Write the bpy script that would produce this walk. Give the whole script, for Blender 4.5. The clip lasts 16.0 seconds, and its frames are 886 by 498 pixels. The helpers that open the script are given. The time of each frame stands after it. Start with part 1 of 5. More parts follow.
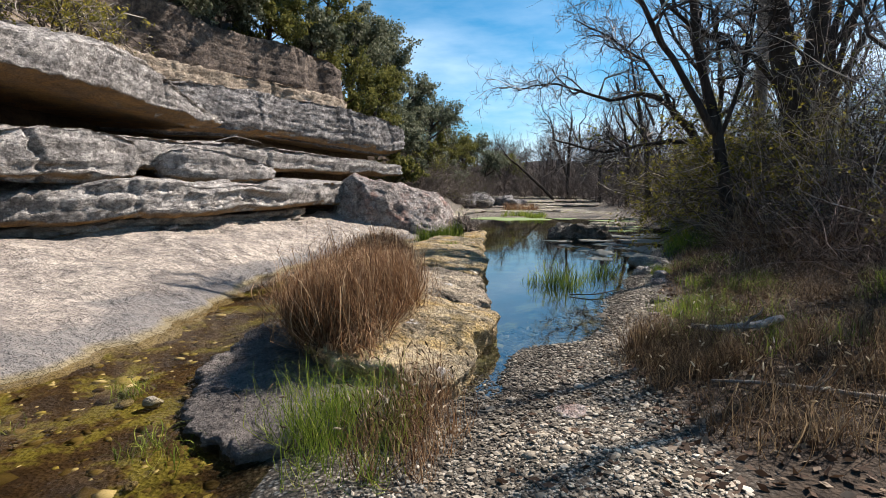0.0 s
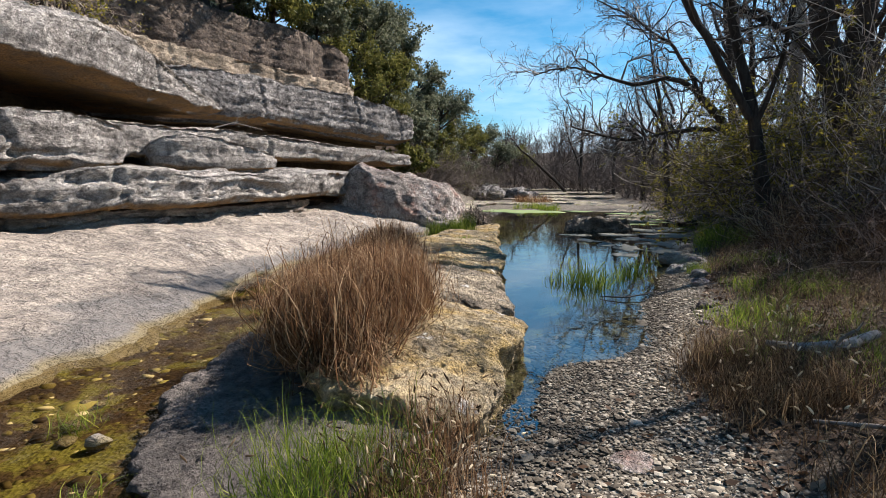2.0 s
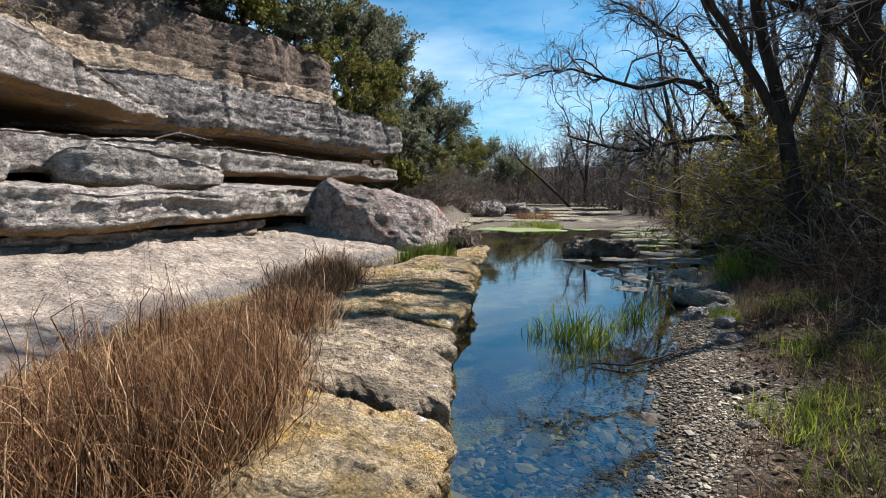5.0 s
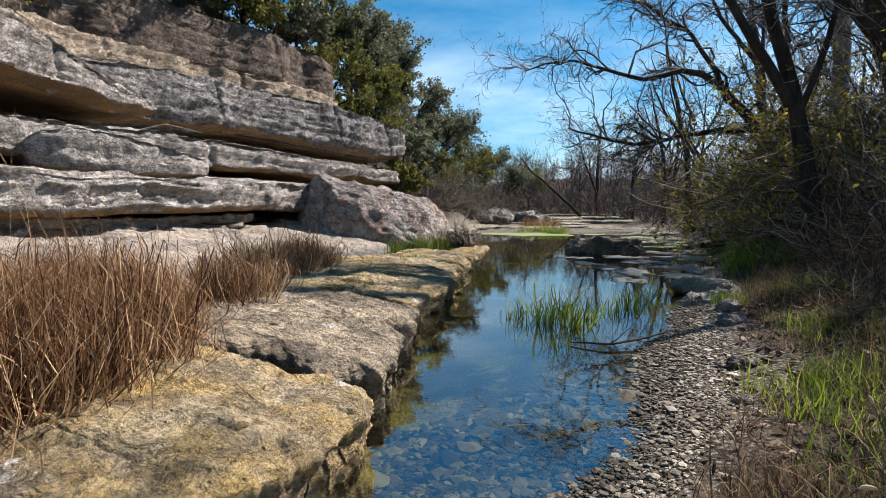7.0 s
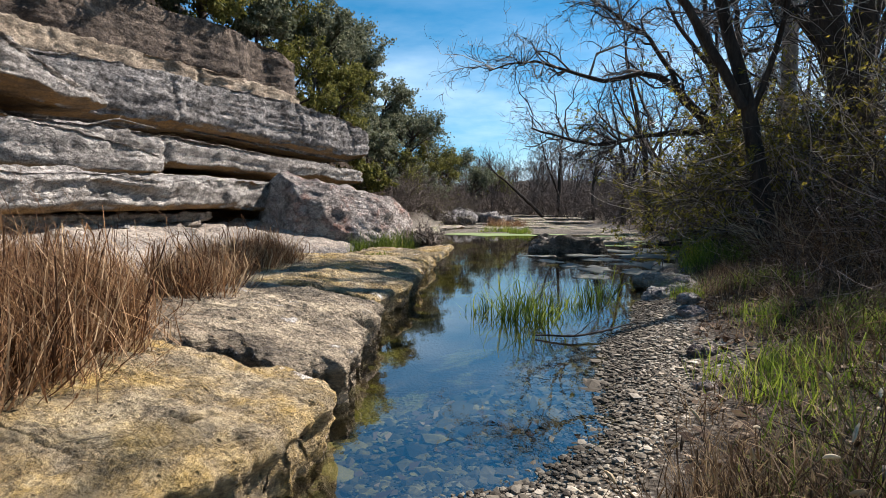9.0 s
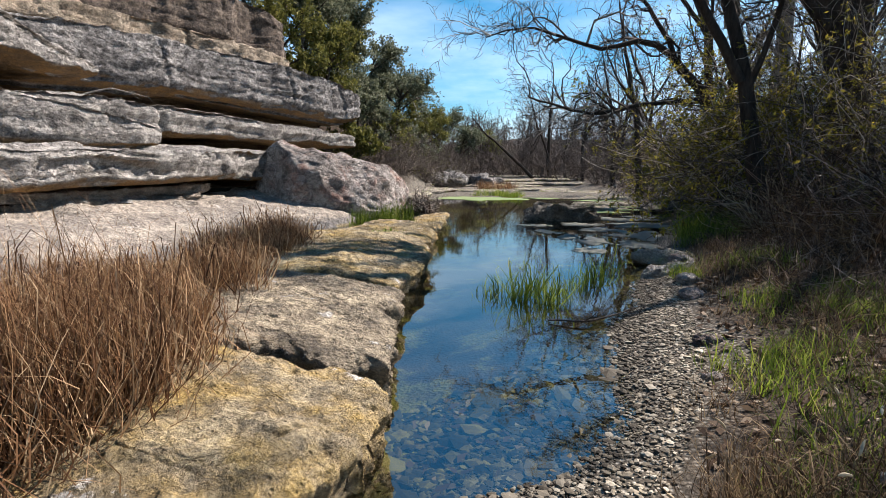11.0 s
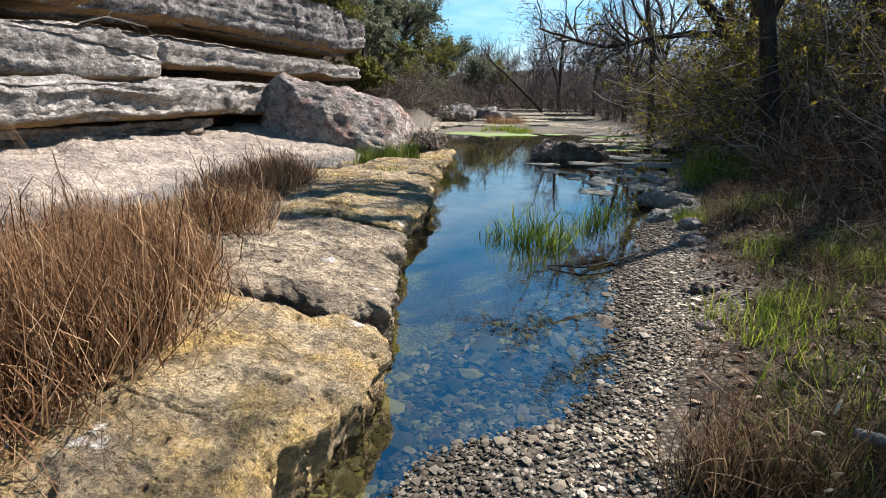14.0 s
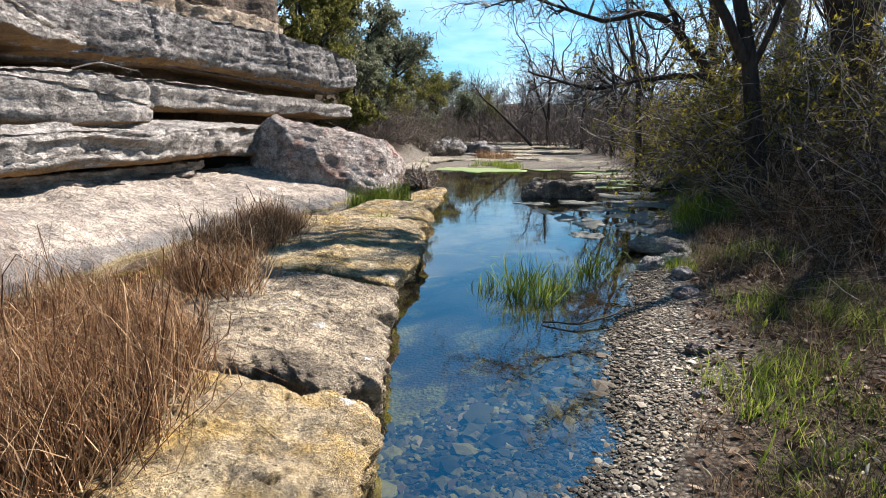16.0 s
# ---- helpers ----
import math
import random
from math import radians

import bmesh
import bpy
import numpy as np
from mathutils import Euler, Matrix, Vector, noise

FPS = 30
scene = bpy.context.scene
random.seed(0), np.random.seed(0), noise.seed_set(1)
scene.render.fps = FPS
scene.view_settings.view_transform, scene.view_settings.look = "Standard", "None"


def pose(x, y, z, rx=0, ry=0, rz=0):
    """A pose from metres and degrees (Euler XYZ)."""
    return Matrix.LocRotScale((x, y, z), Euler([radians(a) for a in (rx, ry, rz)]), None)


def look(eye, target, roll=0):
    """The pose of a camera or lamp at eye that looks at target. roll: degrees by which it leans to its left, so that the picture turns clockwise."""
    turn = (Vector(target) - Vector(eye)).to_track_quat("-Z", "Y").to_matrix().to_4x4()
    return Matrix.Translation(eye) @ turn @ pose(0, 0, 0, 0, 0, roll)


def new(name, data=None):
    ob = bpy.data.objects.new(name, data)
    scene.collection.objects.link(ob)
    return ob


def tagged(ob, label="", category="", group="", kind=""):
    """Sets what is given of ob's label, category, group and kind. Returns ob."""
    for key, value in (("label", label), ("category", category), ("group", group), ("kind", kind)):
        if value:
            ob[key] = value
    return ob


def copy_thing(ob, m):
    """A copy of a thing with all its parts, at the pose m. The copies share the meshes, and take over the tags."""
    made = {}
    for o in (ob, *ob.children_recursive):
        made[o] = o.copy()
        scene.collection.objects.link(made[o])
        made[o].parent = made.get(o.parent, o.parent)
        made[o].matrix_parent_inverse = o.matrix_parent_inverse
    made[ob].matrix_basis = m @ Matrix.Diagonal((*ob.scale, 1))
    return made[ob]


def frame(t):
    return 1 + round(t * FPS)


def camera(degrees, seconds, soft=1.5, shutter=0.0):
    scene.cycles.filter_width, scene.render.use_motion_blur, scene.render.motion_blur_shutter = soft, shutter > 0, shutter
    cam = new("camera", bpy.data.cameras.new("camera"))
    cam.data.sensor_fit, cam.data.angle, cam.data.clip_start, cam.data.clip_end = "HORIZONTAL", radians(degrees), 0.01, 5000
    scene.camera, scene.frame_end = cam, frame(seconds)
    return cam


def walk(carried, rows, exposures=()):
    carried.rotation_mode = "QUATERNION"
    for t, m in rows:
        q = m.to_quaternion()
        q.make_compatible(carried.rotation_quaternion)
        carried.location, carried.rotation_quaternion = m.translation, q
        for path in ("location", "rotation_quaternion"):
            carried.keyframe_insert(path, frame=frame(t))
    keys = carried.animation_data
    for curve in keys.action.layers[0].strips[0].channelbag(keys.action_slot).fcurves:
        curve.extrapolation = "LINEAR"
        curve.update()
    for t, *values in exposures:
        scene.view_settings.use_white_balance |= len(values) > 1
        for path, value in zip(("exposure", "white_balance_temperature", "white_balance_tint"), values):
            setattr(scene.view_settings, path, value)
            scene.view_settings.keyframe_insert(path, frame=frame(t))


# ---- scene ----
cam = camera(78.6, 16.0, soft=0.35)
PATH = [
    (0, (1.31, 1.45, 1.69), (1.01, 3.414, 1.458), 0.0),
    (0.5, (1.333, 1.531, 1.664), (1.002, 3.489, 1.423), -0.0),
    (1, (1.243, 1.708, 1.618), (0.901, 3.662, 1.363), -0.0),
    (1.5, (1.107, 2.056, 1.641), (0.764, 4.009, 1.381), 0.0),
    (2, (1.081, 2.357, 1.632), (0.752, 4.312, 1.372), 0.1),
    (2.5, (1.099, 2.8, 1.65), (0.775, 4.756, 1.388), 0.1),
    (3, (1.057, 3.134, 1.629), (0.734, 5.09, 1.363), 0.1),
    (3.5, (1.009, 3.692, 1.642), (0.689, 5.648, 1.376), 0.0),
    (4, (1.079, 3.972, 1.682), (0.763, 5.931, 1.429), 0.1),
    (4.5, (1.312, 4.275, 1.725), (0.977, 6.233, 1.497), -0.0),
    (7, (1.875, 5.151, 1.184), (1.462, 7.102, 1.032), 0.0),
    (7.5, (1.959, 5.227, 1.106), (1.583, 7.187, 0.966), 0.1),
    (8, (1.936, 5.224, 1.098), (1.59, 7.189, 0.958), 0.1),
    (8.5, (1.909, 5.208, 1.089), (1.595, 7.178, 0.95), 0.1),
    (9, (1.862, 5.197, 1.107), (1.579, 7.172, 0.962), 0.1),
    (11.5, (1.553, 4.946, 1.483), (1.325, 6.904, 1.143), 0.0),
    (12, (1.539, 4.96, 1.505), (1.274, 6.908, 1.137), 0.0),
    (12.5, (1.583, 4.99, 1.474), (1.27, 6.923, 1.068), 0.1),
    (13, (1.642, 4.982, 1.477), (1.331, 6.898, 0.994), 0.2),
    (13.5, (1.631, 4.98, 1.491), (1.359, 6.891, 0.966), 0.5),
    (14, (1.634, 4.974, 1.517), (1.387, 6.885, 0.98), 0.5),
    (14.5, (1.642, 4.974, 1.539), (1.419, 6.886, 0.999), 0.4),
    (15, (1.62, 5.003, 1.598), (1.404, 6.917, 1.061), 0.5),
    (15.5, (1.609, 5.035, 1.727), (1.392, 6.963, 1.241), 0.4),
    (16, (1.615, 5.072, 1.756), (1.395, 7.013, 1.324), 0.3),
]
walk(cam, [(t, look(eye, target, roll)) for t, eye, target, roll in PATH],
     exposures=[(t, stops, 6250, 16) for t, stops in ((0, 1.17), (9, 1.18), (11.5, 1.25), (13, 1.34), (14.5, 1.42), (16, 1.53))])

# ---- world, sun ----
SUN_AZ, SUN_EL = 51.0, 46.0          # degrees: clockwise from +y towards +x, above the horizon
world = bpy.data.worlds.new("sky")
scene.world = world
world.use_nodes = True
wn, wl = world.node_tree.nodes, world.node_tree.links
sky = wn.new("ShaderNodeTexSky")
sky.sky_type, sky.sun_disc = "NISHITA", False
sky.sun_elevation, sky.sun_rotation = radians(SUN_EL), radians(SUN_AZ)
sky.air_density, sky.dust_density, sky.ozone_density = 1.0, 0.6, 3.0
coord = wn.new("ShaderNodeTexCoord")
squash = wn.new("ShaderNodeMapping")
squash.inputs["Scale"].default_value = (1.2, 0.8, 4.5)
squash.inputs["Rotation"].default_value = (0.3, 0.15, 0.4)
cloud = wn.new("ShaderNodeTexNoise")
cloud.inputs["Scale"].default_value, cloud.inputs["Detail"].default_value, cloud.inputs["Roughness"].default_value = 1.6, 9.0, 0.55
ramp = wn.new("ShaderNodeValToRGB")
ramp.color_ramp.elements[0].position, ramp.color_ramp.elements[1].position = 0.33, 0.66
thin = wn.new("ShaderNodeMix")
thin.data_type = "RGBA"
thin.inputs[7].default_value = (8.0, 10.2, 11.6, 1)
wl.new(coord.outputs["Generated"], squash.inputs["Vector"])
wl.new(squash.outputs[0], cloud.inputs["Vector"])
wl.new(cloud.outputs["Fac"], ramp.inputs["Fac"])
height = wn.new("ShaderNodeSeparateXYZ")
wl.new(coord.outputs["Generated"], height.inputs[0])
veil = wn.new("ShaderNodeMapRange")          # the thin veil of cloud is densest low in the sky
for sock, value in zip(veil.inputs[1:5], (0.17, 0.40, 1.0, 0.08)):
    sock.default_value = value
wl.new(height.outputs[2], veil.inputs[0])
cover = wn.new("ShaderNodeMath")
cover.operation = "MULTIPLY"
wl.new(ramp.outputs["Color"], cover.inputs[0])
wl.new(veil.outputs[0], cover.inputs[1])
wl.new(cover.outputs[0], thin.inputs[0])
tint = wn.new("ShaderNodeHueSaturation")
tint.inputs["Saturation"].default_value, tint.inputs["Hue"].default_value = 2.0, 0.483
wl.new(sky.outputs["Color"], tint.inputs["Color"])
wl.new(tint.outputs[0], thin.inputs[6])
wl.new(thin.outputs[2], wn["Background"].inputs["Color"])
wn["Background"].inputs["Strength"].default_value = 0.052
sun = new("sun", bpy.data.lights.new("sun", "SUN"))
sun.data.energy, sun.data.angle, sun.data.color = 5.0, radians(0.53), (1.0, 0.90, 0.76)
az, el = radians(SUN_AZ), radians(SUN_EL)
sun.matrix_world = look((0, 0, 30), (-math.sin(az) * math.cos(el), -math.cos(az) * math.cos(el), 30 - math.sin(el)))

# ---- materials ----
class Nodes:
    """A small builder of node materials."""

    def __init__(self, name, rough=0.9):
        self.m = bpy.data.materials.new(name)
        self.m.use_nodes = True
        self.t = self.m.node_tree
        self.b = self.t.nodes["Principled BSDF"]
        self.b.inputs["Roughness"].default_value = rough
        self.b.inputs["Specular IOR Level"].default_value = 0.25
        self.pos = self.t.nodes.new("ShaderNodeNewGeometry").outputs["Position"]

    def scaled(self, sx, sy, sz):
        n = self.t.nodes.new("ShaderNodeMapping")
        n.inputs["Scale"].default_value = (sx, sy, sz)
        self.t.links.new(self.pos, n.inputs["Vector"])
        return n.outputs[0]

    def noise(self, scale, detail=6.0, rough=0.6, vec=None, distort=0.0):
        n = self.t.nodes.new("ShaderNodeTexNoise")
        n.inputs["Scale"].default_value, n.inputs["Detail"].default_value = scale, detail
        n.inputs["Roughness"].default_value, n.inputs["Distortion"].default_value = rough, distort
        self.t.links.new(vec or self.pos, n.inputs["Vector"])
        return n.outputs["Fac"]

    def cells(self, scale, vec=None, feature="F1"):
        n = self.t.nodes.new("ShaderNodeTexVoronoi")
        n.feature = feature
        n.inputs["Scale"].default_value = scale
        self.t.links.new(vec or self.pos, n.inputs["Vector"])
        return n.outputs["Distance"]

    def ramp(self, fac, *stops):
        n = self.t.nodes.new("ShaderNodeValToRGB")
        e = n.color_ramp.elements
        while len(e) < len(stops):
            e.new(0.5)
        for el_, (p, c) in zip(e, stops):
            el_.position = p
            el_.color = (*c, 1) if isinstance(c, tuple) else (c, c, c, 1)
        self.t.links.new(fac, n.inputs["Fac"])
        return n.outputs["Color"]

    def mix(self, fac, a, b, mode="MIX"):
        n = self.t.nodes.new("ShaderNodeMix")
        n.data_type, n.blend_type = "RGBA", mode
        for sock, v in ((n.inputs[0], fac), (n.inputs[6], a), (n.inputs[7], b)):
            if isinstance(v, (int, float)):
                sock.default_value = v
            elif isinstance(v, tuple):
                sock.default_value = (*v, 1)
            else:
                self.t.links.new(v, sock)
        return n.outputs[2]

    def math(self, op, a, b=0.0):
        n = self.t.nodes.new("ShaderNodeMath")
        n.operation = op
        for sock, v in zip(n.inputs, (a, b)):
            if isinstance(v, (int, float)):
                sock.default_value = v
            else:
                self.t.links.new(v, sock)
        return n.outputs[0]

    def normal_z(self):
        g = self.t.nodes.new("ShaderNodeNewGeometry")
        s = self.t.nodes.new("ShaderNodeSeparateXYZ")
        self.t.links.new(g.outputs["Normal"], s.inputs[0])
        return s.outputs[2]

    def island(self):
        return self.t.nodes.new("ShaderNodeNewGeometry").outputs["Random Per Island"]

    def object_random(self):
        return self.t.nodes.new("ShaderNodeObjectInfo").outputs["Random"]

    def color(self, c):
        self.t.links.new(c, self.b.inputs["Base Color"])

    def bump(self, *layers):
        last = None
        for h, strength, dist in layers:
            n = self.t.nodes.new("ShaderNodeBump")
            n.inputs["Strength"].default_value, n.inputs["Distance"].default_value = strength, dist
            self.t.links.new(h, n.inputs["Height"])
            if last:
                self.t.links.new(last, n.inputs["Normal"])
            last = n.outputs[0]
        self.t.links.new(last, self.b.inputs["Normal"])


def limestone(name, pale, mid, dark, stain=0.5, warm=(0.42, 0.25, 0.10), under=1.0, bed=9.0, moss=None, moss_at=0.62, fine=0.45, size=1.0, bumpy=1.0, chips=0.0, bedding=1.0, tide=0.0):
    """Weathered limestone: pale crust, grey mottling, sharp black lichen stains, pits, thin bedding; ochre on faces
    that point down.
    """
    k = Nodes(name, 0.93)
    big = k.noise(0.8, 5, 0.6)
    patch = k.noise(3.0 * size, 10, 0.72, distort=0.3)
    mottle = k.noise(8.0 * size, 9, 0.78)
    speck = k.noise(30 * size, 6, 0.75)
    crease = k.math("ABSOLUTE", k.math("SUBTRACT", k.noise(2.6 * size, 5, 0.62, k.scaled(0.7, 0.7, 1.5), 0.6), 0.5))
    cut = k.math("ABSOLUTE", k.math("SUBTRACT", k.noise(7.5 * size, 4, 0.6, k.scaled(0.8, 0.8, 1.3), 0.4), 0.5))
    c = k.ramp(patch, (0.38, mid), (0.56, pale))
    c = k.mix(k.ramp(big, (0.44, 0.0), (0.6, 0.65)), c, mid)
    if moss:
        c = k.mix(k.math("MULTIPLY", k.ramp(k.noise(1.7, 7, 0.72), (moss_at - 0.1, 0.0), (moss_at + 0.06, 1.0)), 0.8), c, moss)
    lichen = k.ramp(k.noise(1.6 * size, 10, 0.76, k.scaled(1, 1, 1.5), 0.5), (0.49, 0.0), (0.57, 1.0))
    c = k.mix(k.math("MULTIPLY", lichen, stain * 0.55), c, dark)
    c = k.mix(k.math("MULTIPLY", k.ramp(mottle, (0.51, 0.0), (0.55, 1.0)), stain * 0.55), c, dark)
    c = k.mix(k.math("MULTIPLY", k.ramp(mottle, (0.33, 1.0), (0.42, 0.0)), 0.6), c, tuple(min(0.85, v * 1.18) for v in pale))
    if chips:
        c = k.mix(k.math("MULTIPLY", k.ramp(k.noise(2.6, 8, 0.7), (0.62, 0.0), (0.66, 1.0)), chips), c, (0.78, 0.76, 0.72))
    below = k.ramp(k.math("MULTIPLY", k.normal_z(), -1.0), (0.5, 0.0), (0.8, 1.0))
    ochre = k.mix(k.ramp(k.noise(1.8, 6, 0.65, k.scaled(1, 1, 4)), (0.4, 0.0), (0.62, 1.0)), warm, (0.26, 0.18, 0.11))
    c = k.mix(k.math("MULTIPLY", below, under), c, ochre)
    c = k.mix(fine, c, k.ramp(speck, (0.38, 0.3), (0.56, 1.0)), "MULTIPLY")
    # Pits, creases and cuts darkened along the bump: crevice shade put into the colour.
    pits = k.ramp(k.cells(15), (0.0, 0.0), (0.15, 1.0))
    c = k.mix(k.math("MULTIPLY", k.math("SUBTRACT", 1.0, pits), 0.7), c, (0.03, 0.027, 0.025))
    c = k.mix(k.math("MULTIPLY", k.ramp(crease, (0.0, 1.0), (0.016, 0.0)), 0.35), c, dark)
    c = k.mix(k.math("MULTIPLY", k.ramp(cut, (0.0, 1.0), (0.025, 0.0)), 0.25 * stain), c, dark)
    if tide:
        zz = k.t.nodes.new("ShaderNodeSeparateXYZ")
        k.t.links.new(k.pos, zz.inputs[0])
        level = k.math("ADD", zz.outputs[2], k.math("MULTIPLY", k.noise(1.1, 6, 0.65), -0.35))
        c = k.mix(k.math("MULTIPLY", k.ramp(level, (0.0, 1.0), (0.07, 0.0)), tide), c, (0.13, 0.127, 0.125))
        c = k.mix(k.math("MULTIPLY", k.ramp(zz.outputs[2], (0.02, 1.0), (0.06, 0.0)), 0.6), c, (0.22, 0.17, 0.06))
    k.color(c)
    beds = k.noise(bed, 4, 0.6, k.scaled(0.12, 0.12, 1.0))
    k.bump((k.ramp(crease, (0.0, 0.0), (0.09, 1.0)), 0.9, 0.06 * bumpy), (k.ramp(cut, (0.0, 0.0), (0.10, 1.0)), 0.9, 0.035 * bumpy), (beds, 0.7, 0.05 * bedding), (mottle, 0.8, 0.045 * bumpy), (k.noise(18 * size, 8, 0.8), 0.8, 0.03 * bumpy), (speck, 0.8, 0.012 * bumpy ** 2), (pits, 0.9, 0.03))
    return k.m


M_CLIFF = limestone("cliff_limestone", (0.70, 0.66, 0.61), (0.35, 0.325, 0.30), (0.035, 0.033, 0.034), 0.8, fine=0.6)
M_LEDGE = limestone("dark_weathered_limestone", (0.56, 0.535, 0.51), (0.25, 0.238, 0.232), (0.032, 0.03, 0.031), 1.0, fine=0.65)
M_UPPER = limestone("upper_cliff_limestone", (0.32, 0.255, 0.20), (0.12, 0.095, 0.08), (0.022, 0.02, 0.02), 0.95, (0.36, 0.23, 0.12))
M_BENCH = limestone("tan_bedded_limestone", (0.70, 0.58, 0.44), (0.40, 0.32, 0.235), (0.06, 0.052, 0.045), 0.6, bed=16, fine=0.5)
# Darker, browner than the open beds: the hollows' shade is put into this colour.
M_CORE = limestone("shaded_recess_limestone", (0.24, 0.17, 0.10), (0.15, 0.10, 0.06), (0.04, 0.03, 0.025), 0.5, under=0.5)
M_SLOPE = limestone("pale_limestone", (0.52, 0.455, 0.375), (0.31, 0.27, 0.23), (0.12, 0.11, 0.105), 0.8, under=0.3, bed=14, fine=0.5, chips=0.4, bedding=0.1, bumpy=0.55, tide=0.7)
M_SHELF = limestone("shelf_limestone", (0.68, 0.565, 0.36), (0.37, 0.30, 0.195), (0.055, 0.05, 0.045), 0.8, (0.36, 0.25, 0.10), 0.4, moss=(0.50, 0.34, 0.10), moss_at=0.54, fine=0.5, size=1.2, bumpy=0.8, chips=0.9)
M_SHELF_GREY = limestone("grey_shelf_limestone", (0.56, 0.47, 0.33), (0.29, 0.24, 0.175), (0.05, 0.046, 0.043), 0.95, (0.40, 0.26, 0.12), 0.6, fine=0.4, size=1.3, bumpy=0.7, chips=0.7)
M_DARKSLAB = limestone("dark_slab_limestone", (0.25, 0.22, 0.195), (0.14, 0.125, 0.115), (0.035, 0.033, 0.03), 0.5)
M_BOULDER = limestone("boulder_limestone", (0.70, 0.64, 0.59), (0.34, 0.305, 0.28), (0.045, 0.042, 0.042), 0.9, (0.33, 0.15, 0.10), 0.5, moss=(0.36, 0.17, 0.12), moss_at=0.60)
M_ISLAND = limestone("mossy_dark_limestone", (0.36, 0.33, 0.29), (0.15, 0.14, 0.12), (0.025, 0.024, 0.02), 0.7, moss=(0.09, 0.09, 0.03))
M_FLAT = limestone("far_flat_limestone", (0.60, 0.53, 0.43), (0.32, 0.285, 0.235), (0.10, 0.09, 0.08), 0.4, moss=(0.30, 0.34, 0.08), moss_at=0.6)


def ground_material():
    k = Nodes("creek_ground", 0.95)
    fine = k.noise(38, 6, 0.7)
    stones = k.cells(30)
    base = k.ramp(fine, (0.3, (0.03, 0.025, 0.019)), (0.7, (0.11, 0.095, 0.075)))
    c = k.mix(k.ramp(stones, (0.15, 1.0), (0.5, 0.0)), base, (0.34, 0.31, 0.26))
    soil = k.ramp(k.noise(14, 7, 0.7), (0.35, (0.013, 0.009, 0.006)), (0.65, (0.06, 0.042, 0.027)))
    at = k.t.nodes.new("ShaderNodeAttribute")
    at.attribute_name = "soil"
    c = k.mix(at.outputs["Fac"], c, soil)
    algae = k.ramp(k.noise(1.3, 7, 0.7), (0.42, (0.022, 0.011, 0.005)), (0.50, (0.05, 0.028, 0.009)), (0.57, (0.15, 0.14, 0.02)), (0.7, (0.06, 0.04, 0.015)))
    wet = k.t.nodes.new("ShaderNodeAttribute")
    wet.attribute_name = "wet"
    c = k.mix(k.math("MULTIPLY", wet.outputs["Fac"], 0.97), c, algae)
    k.color(c)
    k.bump((stones, 0.6, 0.03), (fine, 0.6, 0.02))
    return k.m


def pebble_material():
    k = Nodes("pebbles", 0.85)
    r = k.island()
    c = k.ramp(r, (0.0, (0.05, 0.041, 0.031)), (0.3, (0.18, 0.152, 0.112)), (0.7, (0.40, 0.345, 0.26)), (1.0, (0.64, 0.58, 0.47)))
    c = k.mix(0.5, c, k.ramp(k.noise(60, 4, 0.7), (0.3, 0.5), (0.7, 1.0)), "MULTIPLY")
    c = k.mix(1.0, c, k.ramp(k.noise(1.4, 6, 0.7), (0.40, 0.5), (0.56, 1.0)), "MULTIPLY")
    z = k.t.nodes.new("ShaderNodeSeparateXYZ")
    k.t.links.new(k.pos, z.inputs[0])
    under = k.ramp(k.math("MULTIPLY", z.outputs[2], -8.0), (0.0, 0.0), (0.5, 1.0))
    slime = k.ramp(k.noise(2.4, 5, 0.7), (0.4, (0.10, 0.07, 0.025)), (0.52, (0.25, 0.22, 0.06)), (0.66, (0.36, 0.31, 0.18)))
    slime = k.mix(1.0, slime, k.ramp(r, (0.0, 0.08), (0.55, 0.6), (1.0, 2.1)), "MULTIPLY")
    c = k.mix(k.math("MULTIPLY", under, 0.85), c, slime)
    damp = k.ramp(z.outputs[2], (0.028, 0.36), (0.058, 1.0))
    c = k.mix(1.0, c, damp, "MULTIPLY")
    k.color(c)
    k.bump((k.noise(45, 4, 0.7), 0.4, 0.01))
    return k.m


def blade_material(name, *stops, see_through=0.35, rough=0.7, by_object=False):
    """Thin leaf or stalk: every blade has its own shade, and lets light through."""
    k = Nodes(name, rough)
    c = k.ramp(k.object_random() if by_object else k.island(), *stops)
    c = k.mix(0.35, c, k.ramp(k.noise(14, 3, 0.6), (0.3, 0.45), (0.7, 1.0)), "MULTIPLY")
    k.color(c)
    k.b.inputs["Specular IOR Level"].default_value = 0.15
    tr = k.t.nodes.new("ShaderNodeBsdfTranslucent")
    k.t.links.new(c, tr.inputs["Color"])
    mx = k.t.nodes.new("ShaderNodeMixShader")
    mx.inputs[0].default_value = see_through
    k.t.links.new(k.b.outputs[0], mx.inputs[1])
    k.t.links.new(tr.outputs[0], mx.inputs[2])
    k.t.links.new(mx.outputs[0], k.t.nodes["Material Output"].inputs["Surface"])
    return k.m


def bark_material(name, dark, light, scale=9.0):
    k = Nodes(name, 0.95)
    rib = k.noise(scale, 6, 0.7, k.scaled(1, 1, 0.22))
    c = k.ramp(rib, (0.35, dark), (0.7, light))
    c = k.mix(k.ramp(k.noise(1.5, 5, 0.65), (0.5, 0.0), (0.7, 0.7)), c, dark)
    k.color(c)
    k.bump((rib, 0.8, 0.04))
    return k.m


